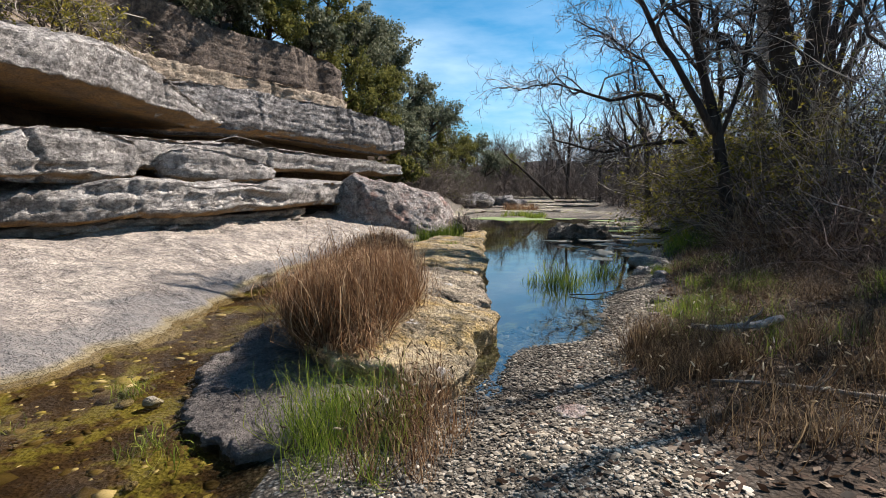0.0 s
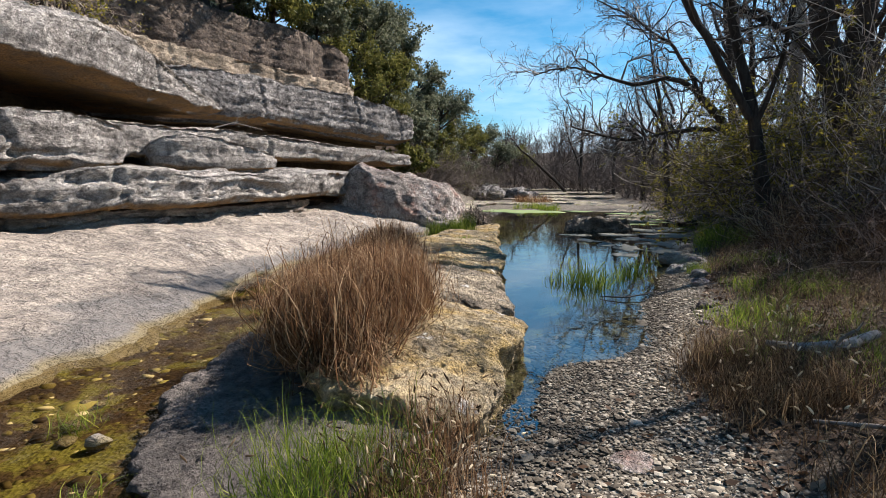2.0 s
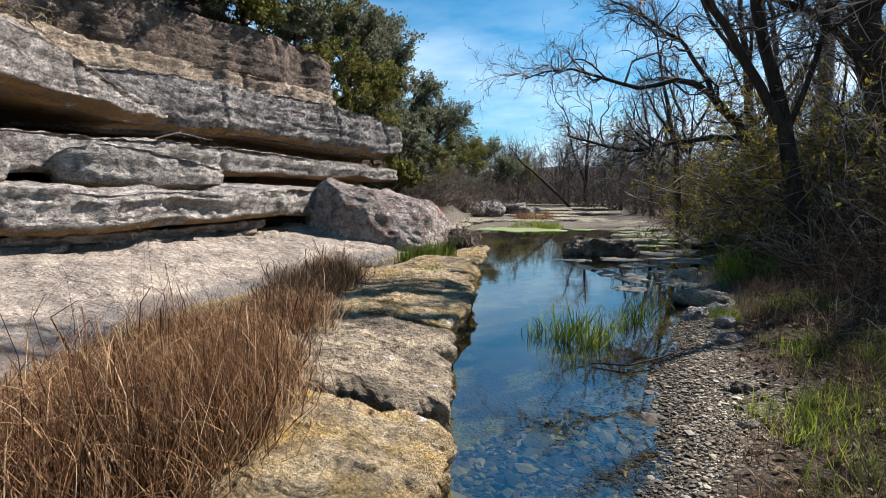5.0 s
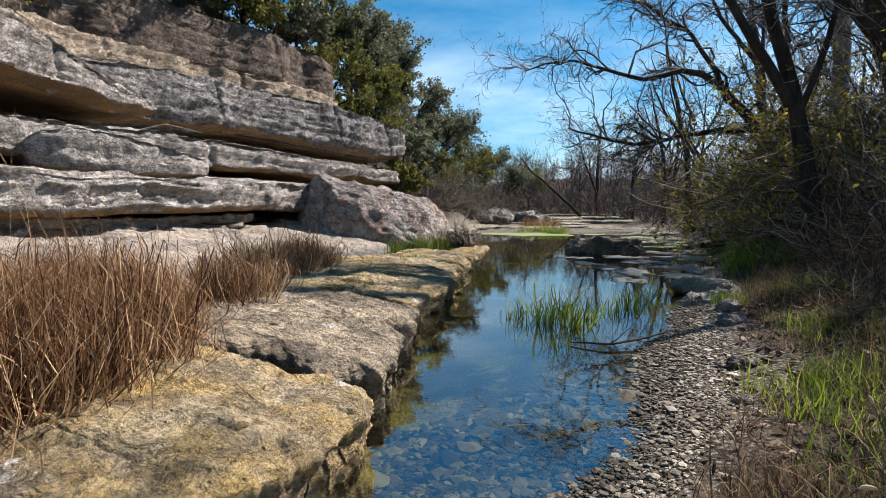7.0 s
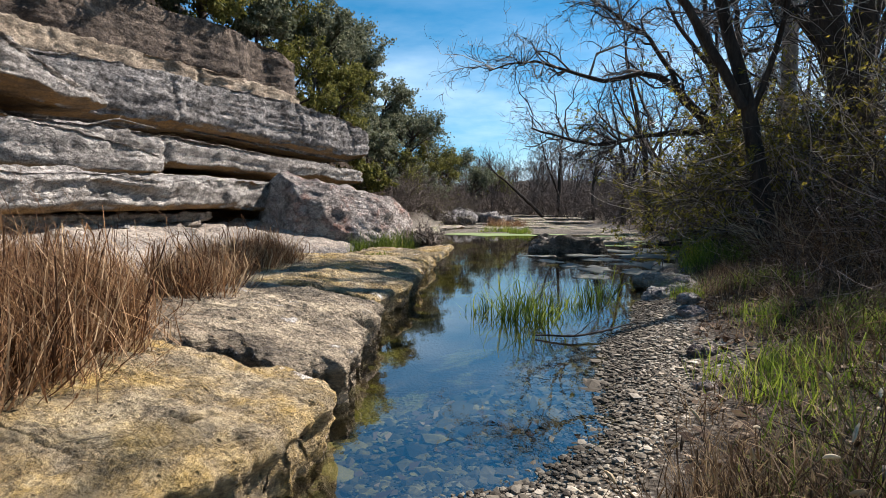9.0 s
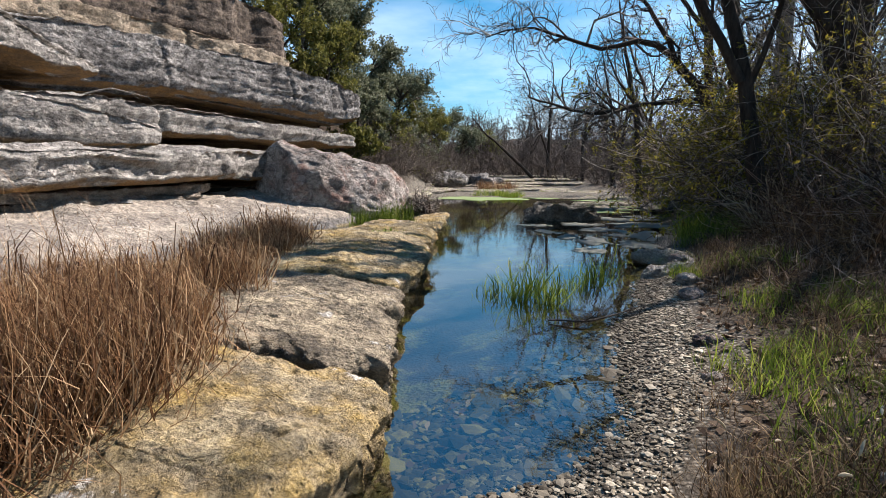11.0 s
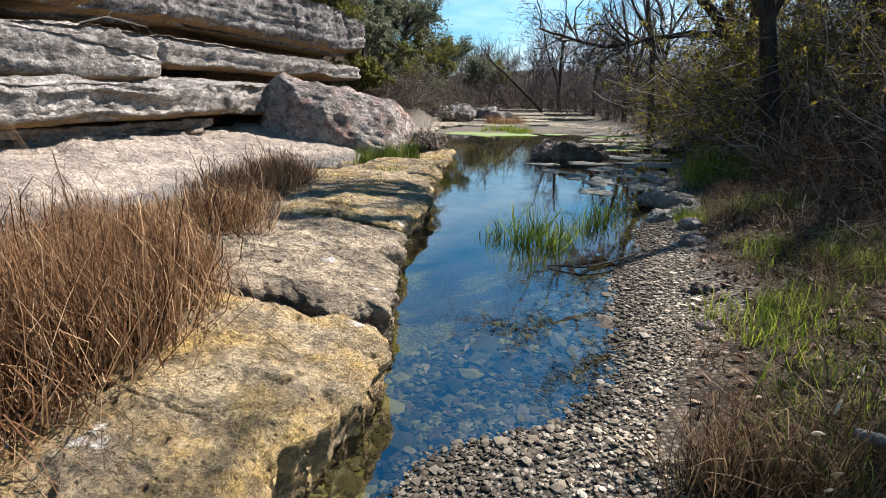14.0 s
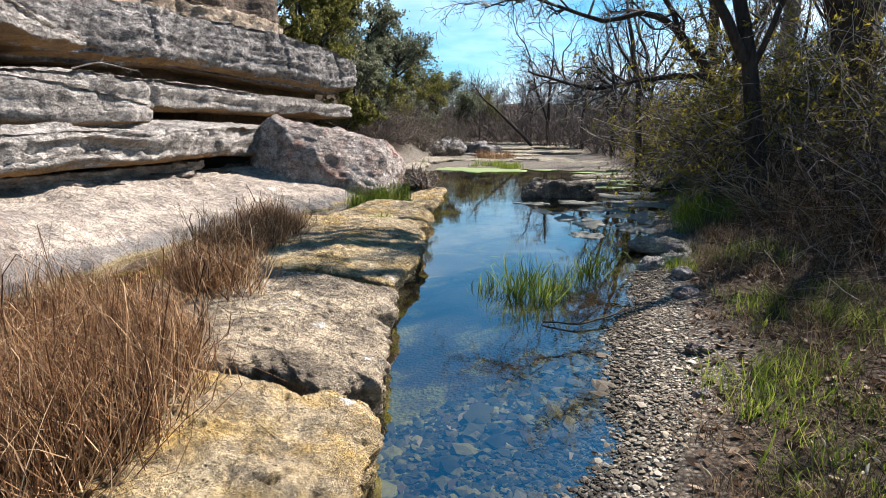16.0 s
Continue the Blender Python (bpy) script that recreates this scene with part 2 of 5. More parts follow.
def water_material(name, ior, power, clear_color, ripple):
    k = Nodes(name)
    t = k.t
    fres = t.nodes.new("ShaderNodeFresnel")
    fres.inputs["IOR"].default_value = ior
    gloss = t.nodes.new("ShaderNodeBsdfGlossy")
    gloss.inputs["Roughness"].default_value = 0.015
    clear = t.nodes.new("ShaderNodeBsdfTransparent")
    clear.inputs["Color"].default_value = (*clear_color, 1)
    bump = t.nodes.new("ShaderNodeBump")
    bump.inputs["Strength"].default_value, bump.inputs["Distance"].default_value = ripple, 0.04
    t.links.new(k.noise(5.0, 4, 0.55, k.scaled(1.0, 0.6, 1)), bump.inputs["Height"])
    for n in (fres, gloss):
        t.links.new(bump.outputs[0], n.inputs["Normal"])
    mx = t.nodes.new("ShaderNodeMixShader")
    t.links.new(k.math("POWER", fres.outputs[0], power), mx.inputs[0])
    t.links.new(clear.outputs[0], mx.inputs[1])
    t.links.new(gloss.outputs[0], mx.inputs[2])
    t.links.new(mx.outputs[0], t.nodes["Material Output"].inputs["Surface"])
    t.nodes.remove(k.b)
    return k.m


M_GROUND, M_PEBBLE = ground_material(), pebble_material()
M_STREAMSTONE = blade_material("stream_stones", (0.0, (0.03, 0.017, 0.007)), (0.5, (0.12, 0.09, 0.025)), (0.8, (0.30, 0.26, 0.07)), (1.0, (0.66, 0.58, 0.38)), see_through=0.0, rough=0.8)
M_WATER = water_material("pool_water", 2.5, 0.76, (0.46, 0.50, 0.38), 0.03)
M_STREAM = water_material("stream_water", 1.33, 1.0, (0.66, 0.59, 0.42), 0.12)
M_DRY = blade_material("dry_russet_grass", (0.0, (0.035, 0.017, 0.010)), (0.4, (0.16, 0.082, 0.040)), (0.78, (0.33, 0.195, 0.097)), (1.0, (0.66, 0.49, 0.30)))
M_STRAW = blade_material("straw_grass", (0.0, (0.035, 0.022, 0.013)), (0.55, (0.11, 0.070, 0.038)), (1.0, (0.40, 0.295, 0.17)))
M_GREEN = blade_material("green_grass", (0.0, (0.04, 0.065, 0.012)), (0.5, (0.15, 0.22, 0.026)), (0.9, (0.33, 0.39, 0.06)), (1.0, (0.42, 0.38, 0.14)), see_through=0.45)
M_OAK = blade_material("live_oak_leaves", (0.0, (0.06, 0.075, 0.04)), (0.6, (0.14, 0.155, 0.095)), (1.0, (0.30, 0.31, 0.22)), see_through=0.35)
M_JUNIPER = blade_material("juniper_foliage", (0.0, (0.06, 0.07, 0.018)), (0.6, (0.15, 0.15, 0.035)), (1.0, (0.27, 0.25, 0.07)), see_through=0.35)
M_YELLOW = blade_material("yellow_green_leaves", (0.0, (0.11, 0.105, 0.02)), (0.6, (0.25, 0.225, 0.04)), (1.0, (0.46, 0.38, 0.06)), see_through=0.5)
M_FOXTAIL = blade_material("foxtail_seed_heads", (0.0, (0.45, 0.36, 0.22)), (1.0, (0.72, 0.62, 0.44)), see_through=0.3)
M_DEADLEAF = blade_material("fallen_leaves", (0.0, (0.05, 0.028, 0.017)), (0.7, (0.10, 0.062, 0.038)), (1.0, (0.36, 0.28, 0.20)), see_through=0.2)
M_ALGAE = blade_material("algae_mat", (0.0, (0.14, 0.21, 0.075)), (1.0, (0.27, 0.34, 0.15)), see_through=0.1)
M_SCUM = blade_material("grey_pond_scum", (0.0, (0.11, 0.12, 0.10)), (1.0, (0.24, 0.245, 0.215)), see_through=0.05)
M_BARK = bark_material("dark_bark", (0.022, 0.017, 0.014), (0.085, 0.067, 0.053))
M_PALEBARK = bark_material("pale_bark", (0.14, 0.12, 0.10), (0.36, 0.33, 0.29), 5.0)
M_TWIG = blade_material("bare_twigs", (0.0, (0.03, 0.024, 0.02)), (0.6, (0.12, 0.096, 0.08)), (1.0, (0.66, 0.58, 0.50)), see_through=0.0, rough=0.9)
M_BRAMBLE = blade_material("bramble_stems", (0.0, (0.025, 0.016, 0.012)), (0.6, (0.14, 0.09, 0.066)), (1.0, (0.55, 0.42, 0.33)), see_through=0.0, rough=0.9)
M_FARWOOD = blade_material("far_bare_wood", (0.0, (0.07, 0.058, 0.05)), (0.6, (0.14, 0.115, 0.10)), (1.0, (0.22, 0.18, 0.155)), see_through=0.0, rough=0.95)
M_DRIFT = bark_material("bleached_driftwood", (0.16, 0.14, 0.12), (0.42, 0.39, 0.35))

# ---- builders ----
rng = np.random.default_rng(7)


def hash3(i, j, k, seed):
    h = (i * 374761393 + j * 668265263 + k * 2147483647 + seed * 974634777) & 0xFFFFFFFF
    h = ((h ^ (h >> 13)) * 1274126177) & 0xFFFFFFFF
    return ((h ^ (h >> 16)) & 0xFFFF) / 32767.5 - 1.0


def vnoise(p, seed=0):
    f = np.floor(p).astype(np.int64)
    u = p - f
    u = u * u * (3 - 2 * u)
    out = 0
    for a in (0, 1):
        for b in (0, 1):
            for c in (0, 1):
                w = (u[:, 0] if a else 1 - u[:, 0]) * (u[:, 1] if b else 1 - u[:, 1]) * (u[:, 2] if c else 1 - u[:, 2])
                out = out + w * hash3(f[:, 0] + a, f[:, 1] + b, f[:, 2] + c, seed)
    return out


def fbm(p, scale=1.0, octaves=4, gain=0.5, seed=0):
    p = np.asarray(p, float) * scale
    out, amp = np.zeros(len(p)), 1.0
    for o in range(octaves):
        out += amp * vnoise(p, seed + o)
        p, amp = p * 2.03 + 17.3, amp * gain
    return out


def mesh_np(name, v, faces, material, smooth=False):
    """A mesh from arrays of places and of equal-sided faces (or a list of such arrays)."""
    me = bpy.data.meshes.new(name)
    faces = [f for f in (faces if isinstance(faces, list) else [faces]) if len(f)]
    me.vertices.add(len(v))
    me.vertices.foreach_set("co", np.ascontiguousarray(v, np.float32).ravel())
    flat = np.concatenate([f.ravel() for f in faces]).astype(np.int32)
    sizes = np.concatenate([np.full(len(f), f.shape[1]) for f in faces]).astype(np.int32)
    me.loops.add(len(flat))
    me.loops.foreach_set("vertex_index", flat)
    me.polygons.add(len(sizes))
    me.polygons.foreach_set("loop_start", (np.cumsum(sizes) - sizes).astype(np.int32))
    me.polygons.foreach_set("use_smooth", np.full(len(sizes), smooth))
    me.materials.append(material)
    me.update(calc_edges=True)
    me.validate()
    return me


def part_np(name, v, faces, material, parent=None, label="", smooth=False):
    ob = new(name, mesh_np(name, v, faces, material, smooth))
    if parent:
        ob.parent = parent
    return tagged(ob, label)


def part(name, bm, material, parent=None, label=""):
    me = bpy.data.meshes.new(name)
    bm.to_mesh(me)
    bm.free()
    me.materials.append(material)
    ob = new(name, me)
    if parent:
        ob.parent = parent
    return tagged(ob, label)


def thing(name, label, category, place=(0, 0, 0), group=""):
    ob = new(name)
    ob.empty_display_size = 0.1
    ob.location = place
    return tagged(ob, label, category, group)


def grid_faces(rows, cols, wrap=False):
    i = np.arange(rows - 1)[:, None]
    j = np.arange(cols if wrap else cols - 1)[None, :]
    a = i * cols + j
    b = i * cols + (j + 1) % cols
    return np.stack([a, b, b + cols, a + cols], -1).reshape(-1, 4)


def resample(pts, step):
    pts = np.asarray(pts, float)
    d = np.r_[0, np.cumsum(np.linalg.norm(np.diff(pts[:, :2], axis=0), axis=1))]
    n = max(3, int(d[-1] / step) + 1)
    s = np.linspace(0, d[-1], n)
    out = np.stack([np.interp(s, d, pts[:, c]) for c in range(pts.shape[1])], 1)
    return out, s


def stratum(name, line, depth, material, label, rough=0.09, step=0.07, top_rise=0.12, under_rise=0.02, seed=0, undercut=0.25, ends=0.5, lump=0.22, category="rock ledge"):
    """A bed of rock swept along its front edge (x, y, top, bottom), running back to its left by depth; its ends are rounded off."""
    p, s = resample(line, step)
    for c in (0, 1):
        p[:, c] = np.convolve(np.pad(p[:, c], 4, mode="edge"), np.ones(9) / 9, "valid") if len(p) > 12 else p[:, c]
    tan = np.gradient(p[:, :2], axis=0)
    tan /= np.linalg.norm(tan, axis=1)[:, None]
    back = np.stack([-tan[:, 1], tan[:, 0]], 1)
    n = len(p)
    h = (p[:, 2] - p[:, 3])
    k_top, k_face, k_under = max(8, int(depth / step / 1.6)), max(10, int(h.max() / step)), max(8, int(depth / step / 2.2))
    prof = []
    for u in np.linspace(1, 0, k_top, endpoint=False):
        prof.append((depth * u ** 1.4, 1.0 + 0 * u, top_rise * u, 0))
    for u in np.linspace(0, 1, k_face, endpoint=False):
        ang = u
        bulge = 1 - abs(2 * ang - 0.9) ** 7
        prof.append((undercut * (1 - bulge) * (0.4 if ang < 0.45 else 1.0), 1 - ang, 0, 1))
    for u in np.linspace(0, 1, k_under):
        prof.append((undercut + depth * u, 0, under_rise * u, 2))
    prof = np.array(prof)
    k = len(prof)
    end = np.minimum(s, s[-1] - s)
    close = np.sqrt(np.clip(1 - (1 - np.clip(end / ends, 0, 1)) ** 2, 0, 1))
    off = prof[None, :, 0] + (1 - close[:, None]) * ends * 0.9
    v = np.empty((n, k, 3))
    v[..., :2] = p[:, None, :2] + back[:, None, :] * off[..., None]
    mid = (p[:, 2] + p[:, 3])[:, None] / 2
    v[..., 2] = mid + (p[:, 3][:, None] + h[:, None] * prof[None, :, 1] + prof[None, :, 2] * depth - mid) * (0.45 + 0.55 * close[:, None])
    flat = v.reshape(-1, 3)
    q = flat * np.array([1, 1, 1.6])
    big = fbm(flat * np.array([1, 1, 0.35]), 0.6, 3, 0.5, seed) * lump
    pillow = np.abs(fbm(q, 3.0, 4, 0.62, seed + 9))
    layer = hash3(np.floor(flat[:, 2] * 6.5 + fbm(flat * np.array([0.4, 0.4, 0.0]), 1.0, 2, 0.5, seed + 21) * 0.8).astype(np.int64), np.zeros(len(flat), np.int64), np.zeros(len(flat), np.int64), seed)
    small = (pillow - 0.35) * rough * 0.6 + layer * rough * 0.5
    crag = -np.clip(np.abs(fbm(flat * np.array([0.25, 0.25, 3.4]), 2.0, 3, 0.5, seed + 5)) - 0.25, 0, 1) * rough * 1.0
    chip = -np.clip(fbm(flat, 1.7, 3, 0.55, seed + 15) - 0.45, 0, 1) * rough * 0.5
    crag = crag + chip
    jg = np.random.default_rng(seed + 70)
    along = np.repeat(s, k) + 0.35 * (flat[:, 2] - np.repeat(p[:, 2], k)) + fbm(flat, 1.5, 2, 0.5, seed + 33) * 0.12
    for joint in np.cumsum(jg.uniform(2.6, 6.5, 9)):
        crag = crag - jg.uniform(0.04, 0.13) * np.exp(-((along - joint) / 0.07) ** 2)
    w = np.tile(np.where(prof[:, 3] == 1, 1.0, 0.35), n)
    outw = -np.repeat(back, k, axis=0)
    flat[:, :2] += outw * ((big + small + crag) * w)[:, None]
    flat[:, 2] += (small * 0.8 + fbm(flat * np.array([1, 1, 0]), 0.9, 3, 0.5, seed + 2) * 0.05) * np.tile(np.where(prof[:, 3] == 2, 0.7, 1.0), n)
    f = grid_faces(n, k)[:, ::-1]
    ob = part_np(name, flat, [f, np.array([np.arange(k)[::-1]]), np.array([np.arange(k) + (n - 1) * k])], material, smooth=True)
    ob.data.polygons[-1].use_smooth = ob.data.polygons[-2].use_smooth = False
    return tagged(ob, label, category)


def slab(name, outline, top, bottom, material, label, rings=22, count=220, edge=0.10, rough=0.016, seed=0, undercut=0.10, crown=0.0, category="rock slab", lump=0.022, ragged=0.06):
    """A lying block of rock: an outline (x, y), counter-clockwise, a top height (number or function of x, y), worn edges, an undercut side."""
    o = np.asarray(outline, float)
    o = np.vstack([o, o[:1]])
    d = np.r_[0, np.cumsum(np.linalg.norm(np.diff(o, axis=0), axis=1))]
    s = np.linspace(0, d[-1], count, endpoint=False)
    r = np.stack([np.interp(s, d, o[:, 0]), np.interp(s, d, o[:, 1])], 1)
    r = (np.roll(r, 1, 0) + 2 * r + np.roll(r, -1, 0)) / 4
    r += (fbm(np.c_[r, np.zeros(count)], 4.0, 4, 0.6, seed + 3) * ragged)[:, None] * (r - r.mean(0)) / np.linalg.norm(r - r.mean(0), axis=1)[:, None]
    c = r.mean(0)
    norm = np.stack([np.roll(r, -1, 0)[:, 1] - np.roll(r, 1, 0)[:, 1], np.roll(r, 1, 0)[:, 0] - np.roll(r, -1, 0)[:, 0]], 1)
    norm /= np.linalg.norm(norm, axis=1)[:, None]
    tz = top if callable(top) else (lambda x, y: np.full(np.shape(x), float(top)))
    layers = []
    for u in np.linspace(0.02, 1, rings):
        q = c + (r - c) * u
        dist = np.linalg.norm(r - q, axis=1)
        z = tz(q[:, 0], q[:, 1]) - edge * np.clip(1 - dist / (edge * 2.2), 0, 1) ** 2 + crown * (1 - u * u)
        layers.append(np.c_[q, z])
    rim = layers[-1]
    for u in np.linspace(0.06, 1, 20):
        inset = undercut * (u ** 0.6) - 0.02 * math.sin(math.pi * u)
        layers.append(np.c_[r - norm * inset, rim[:, 2] + (bottom - rim[:, 2]) * u])
    v = np.concatenate(layers)
    isside = np.repeat(np.r_[np.zeros(rings), np.ones(20)], count)
    out = np.tile(norm, (rings + 20, 1))
    n1 = fbm(v * np.array([1, 1, 1.5]), 1.6, 3, 0.5, seed) * lump * (1 + 0.9 * isside)
    n2 = fbm(v * np.array([1, 1, 2.0]), 6.0, 5, 0.65, seed + 7) * rough
    pit = np.clip(fbm(v, 11.0, 2, 0.5, seed + 11) - 0.72, 0, 1) * 0.12
    crev = np.clip(0.07 - np.abs(fbm(v * np.array([0.8, 1.5, 1]), 1.1, 4, 0.55, seed + 13)), 0, 0.07) * 0.22
    v[:, 2] += (n1 + n2 - pit - crev) * (1 - 0.6 * isside)
    v[:, :2] += out * ((n1 + n2 * (1.5 + 0.8 * isside)) * (0.2 + 0.8 * isside))[:, None]
    f = grid_faces(rings + 20, count, wrap=True)
    ob = part_np(name, v, [f[:, ::-1], np.array([np.arange(count)])], material, smooth=True)
    return tagged(ob, label, category)


def rock(name, place, size, material, label, turn=0.0, tilt=0.0, seed=0, rough=0.10, detail=4, cuts=5, category="boulder", group="", taper=0.0, boxy=1.0, pitch=0.0, faces=()):
    """A boulder: a ball cut by a few planes, then roughened, turned and set into the ground."""
    bm = bmesh.new()
    bmesh.ops.create_icosphere(bm, subdivisions=detail, radius=1.0)
    bm.verts.ensure_lookup_table()
    v = np.array([x.co[:] for x in bm.verts])
    r0 = np.random.default_rng(seed)
    for _ in range(cuts):
        d = r0.normal(size=3)
        d /= np.linalg.norm(d)
        lim = r0.uniform(0.55, 0.82)
        over = np.clip(v @ d - lim, 0, None)
        v -= over[:, None] * d * 0.88
    for nx, ny, nz, lim in faces:
        d = np.array((nx, ny, nz)) / math.sqrt(nx * nx + ny * ny + nz * nz)
        v -= np.clip(v @ d - lim, 0, None)[:, None] * d * 0.95
    v = np.sign(v) * np.abs(v) ** boxy
    v[:, 2] *= 1 - taper * v[:, 0]
    q = v * np.array(size)
    n = v / np.linalg.norm(v, axis=1)[:, None]
    m = min(size)
    q += n * (fbm(q / m, 1.3, 3, 0.5, seed) * rough * m + fbm(q / m, 5.0, 4, 0.6, seed + 4) * rough * m * 0.33)[:, None]
    R = np.array(Euler((radians(tilt), radians(pitch), radians(turn))).to_matrix())
    q = q @ R.T
    for x, co in zip(bm.verts, q):
        x.co = co
    for f in bm.faces:
        f.smooth = True
    ob = part(name, bm, material)
    ob.location = place
    return tagged(ob, label, category, group)


def tubes(pts, rad, sides):
    """Tapering tubes along many lines at once. pts: (n, k, 3); rad: (n, k)."""
    n, k, _ = pts.shape
    t = np.gradient(pts, axis=1)
    t /= np.linalg.norm(t, axis=2, keepdims=True) + 1e-9
    ref = np.where(np.abs(t[..., 2:3]) > 0.9, np.array([1.0, 0, 0]), np.array([0, 0, 1.0]))
    u = np.cross(t, ref)
    u /= np.linalg.norm(u, axis=2, keepdims=True) + 1e-9
    w = np.cross(t, u)
    a = np.linspace(0, 2 * np.pi, sides, endpoint=False)
    ring = u[:, :, None, :] * np.cos(a)[None, None, :, None] + w[:, :, None, :] * np.sin(a)[None, None, :, None]
    v = pts[:, :, None, :] + ring * rad[:, :, None, None]
    f = grid_faces(k, sides, wrap=True)
    f = (f[None] + (np.arange(n) * k * sides)[:, None, None]).reshape(-1, 4)
    return v.reshape(-1, 3), f


def joined(pieces):
    vs, fs, base = [], [], 0
    for v, f in pieces:
        vs.append(v)
        fs.append(f + base)
        base += len(v)
    return np.concatenate(vs), np.concatenate(fs)


def wander(start, way, length, k, bend, lift, gen):
    """Crooked lines from many starts. Returns (n, k, 3)."""
    n = len(start)
    d = way / (np.linalg.norm(way, axis=1, keepdims=True) + 1e-9)
    out = np.empty((n, k, 3))
    out[:, 0] = start
    for i in range(1, k):
        d = d + gen.normal(size=(n, 3)) * bend
        d[:, 2] += lift
        d /= np.linalg.norm(d, axis=1, keepdims=True)
        out[:, i] = out[:, i - 1] + d * (length / (k - 1))[:, None]
    return out


def offshoots(pts, rad, many, gen, spread=0.9, first=0.25):
    """Starts, ways and radii for side branches of lines."""
    n, k, _ = pts.shape
    idx = np.repeat(np.arange(n), many)
    u = gen.uniform(first, 1.0, len(idx)) * (k - 1)
    i = np.minimum(u.astype(int), k - 2)
    f = (u - i)[:, None]
    p = pts[idx, i] * (1 - f) + pts[idx, i + 1] * f
    t = pts[idx, i + 1] - pts[idx, i]
    t /= np.linalg.norm(t, axis=1, keepdims=True) + 1e-9
    side = gen.normal(size=t.shape)
    side -= t * (side * t).sum(1, keepdims=True)
    side /= np.linalg.norm(side, axis=1, keepdims=True) + 1e-9
    r = rad[idx, i]
    return p, t + side * spread, r, idx


def limb_lines(limbs, k, gen, wobble=0.10):
    """Main limbs given as a few knots with radii, made into even crooked lines."""
    P, R = [], []
    for knots in limbs:
        q = np.asarray(knots, float)
        d = np.r_[0, np.cumsum(np.linalg.norm(np.diff(q[:, :3], axis=0), axis=1))]
        s = np.linspace(0, d[-1], k)
        l = np.stack([np.interp(s, d, q[:, c]) for c in range(3)], 1)
        l[1:-1] = (l[:-2] + 2 * l[1:-1] + l[2:]) / 4
        l[1:] += np.cumsum(gen.normal(size=(k - 1, 3)) * wobble * d[-1] / k, axis=0) * 0.6
        P.append(l)
        R.append(np.interp(s, d, q[:, 3]))
    return np.array(P), np.array(R)


def bare_tree(name, limbs, label, bark, levels, seed, twig=None, category="tree", lift=0.03, group="", leaves=None, wobble=0.10):
    """Limbs by knots (x, y, z, radius); levels: (many, length, bend, sides, points) for branches, twigs and so on."""
    gen = np.random.default_rng(seed)
    base = limbs[0][0][:3]
    tree = thing(name, label, category, base, group)
    P, R = limb_lines([[(x - base[0], y - base[1], z - base[2], r) for x, y, z, r in l] for l in limbs], 18, gen, wobble)
    v, f = tubes(P, R, 10)
    v += (fbm(v, 4.0, 3, 0.6, seed) * 0.12 * np.repeat(np.repeat(R.reshape(-1), 10), 1))[:, None] * np.array([1, 1, 0.2])
    part_np("trunk", v, f, bark, tree, smooth=True)
    fine, tips = [], []
    for n, (many, length, bend, sides, k) in enumerate(levels):
        p, w, r, _ = offshoots(P, R, many, gen, 1.0 if n else 0.85, 0.3 if n == 0 else 0.15)
        ln = length * gen.uniform(0.45, 1.25, len(p))
        P = wander(p, w, ln, k, bend, lift, gen)
        r0 = np.clip(np.minimum(r * 0.62, ln * 0.022), 0.0055, None)
        R = r0[:, None] * np.linspace(1, 0.3, k)[None]
        fine.append(tubes(P, R, sides))
        tips = P
    v, f = joined(fine)
    tagged(part_np("crown", v, f, twig or bark, tree), kind="stuff")
    if leaves:
        many, size, mat = leaves
        pick = gen.integers(0, len(tips), many)
        at = tips[pick, gen.integers(1, tips.shape[1], many)] + gen.normal(size=(many, 3)) * 0.04
        v, f = leaf_quads(at, size, gen)
        tagged(part_np("foliage", v, f, mat, tree), kind="stuff")
    return tree


def leaf_quads(at, size, gen, flat=0.0):
    """Small pointed leaves, every one turned its own way."""
    n = len(at)
    a = gen.normal(size=(n, 3))
    a[:, 2] *= 1 - flat
    a /= np.linalg.norm(a, axis=1, keepdims=True)
    b = gen.normal(size=(n, 3))
    b[:, 2] *= 1 - flat
    b -= a * (a * b).sum(1, keepdims=True)
    b /= np.linalg.norm(b, axis=1, keepdims=True)
    s = (size * gen.uniform(0.6, 1.4, n))[:, None]
    v = np.stack([at - a * s, at + b * s * 0.5, at + a * s, at - b * s * 0.5], 1).reshape(-1, 3)
    return v, np.arange(4 * n).reshape(-1, 4)


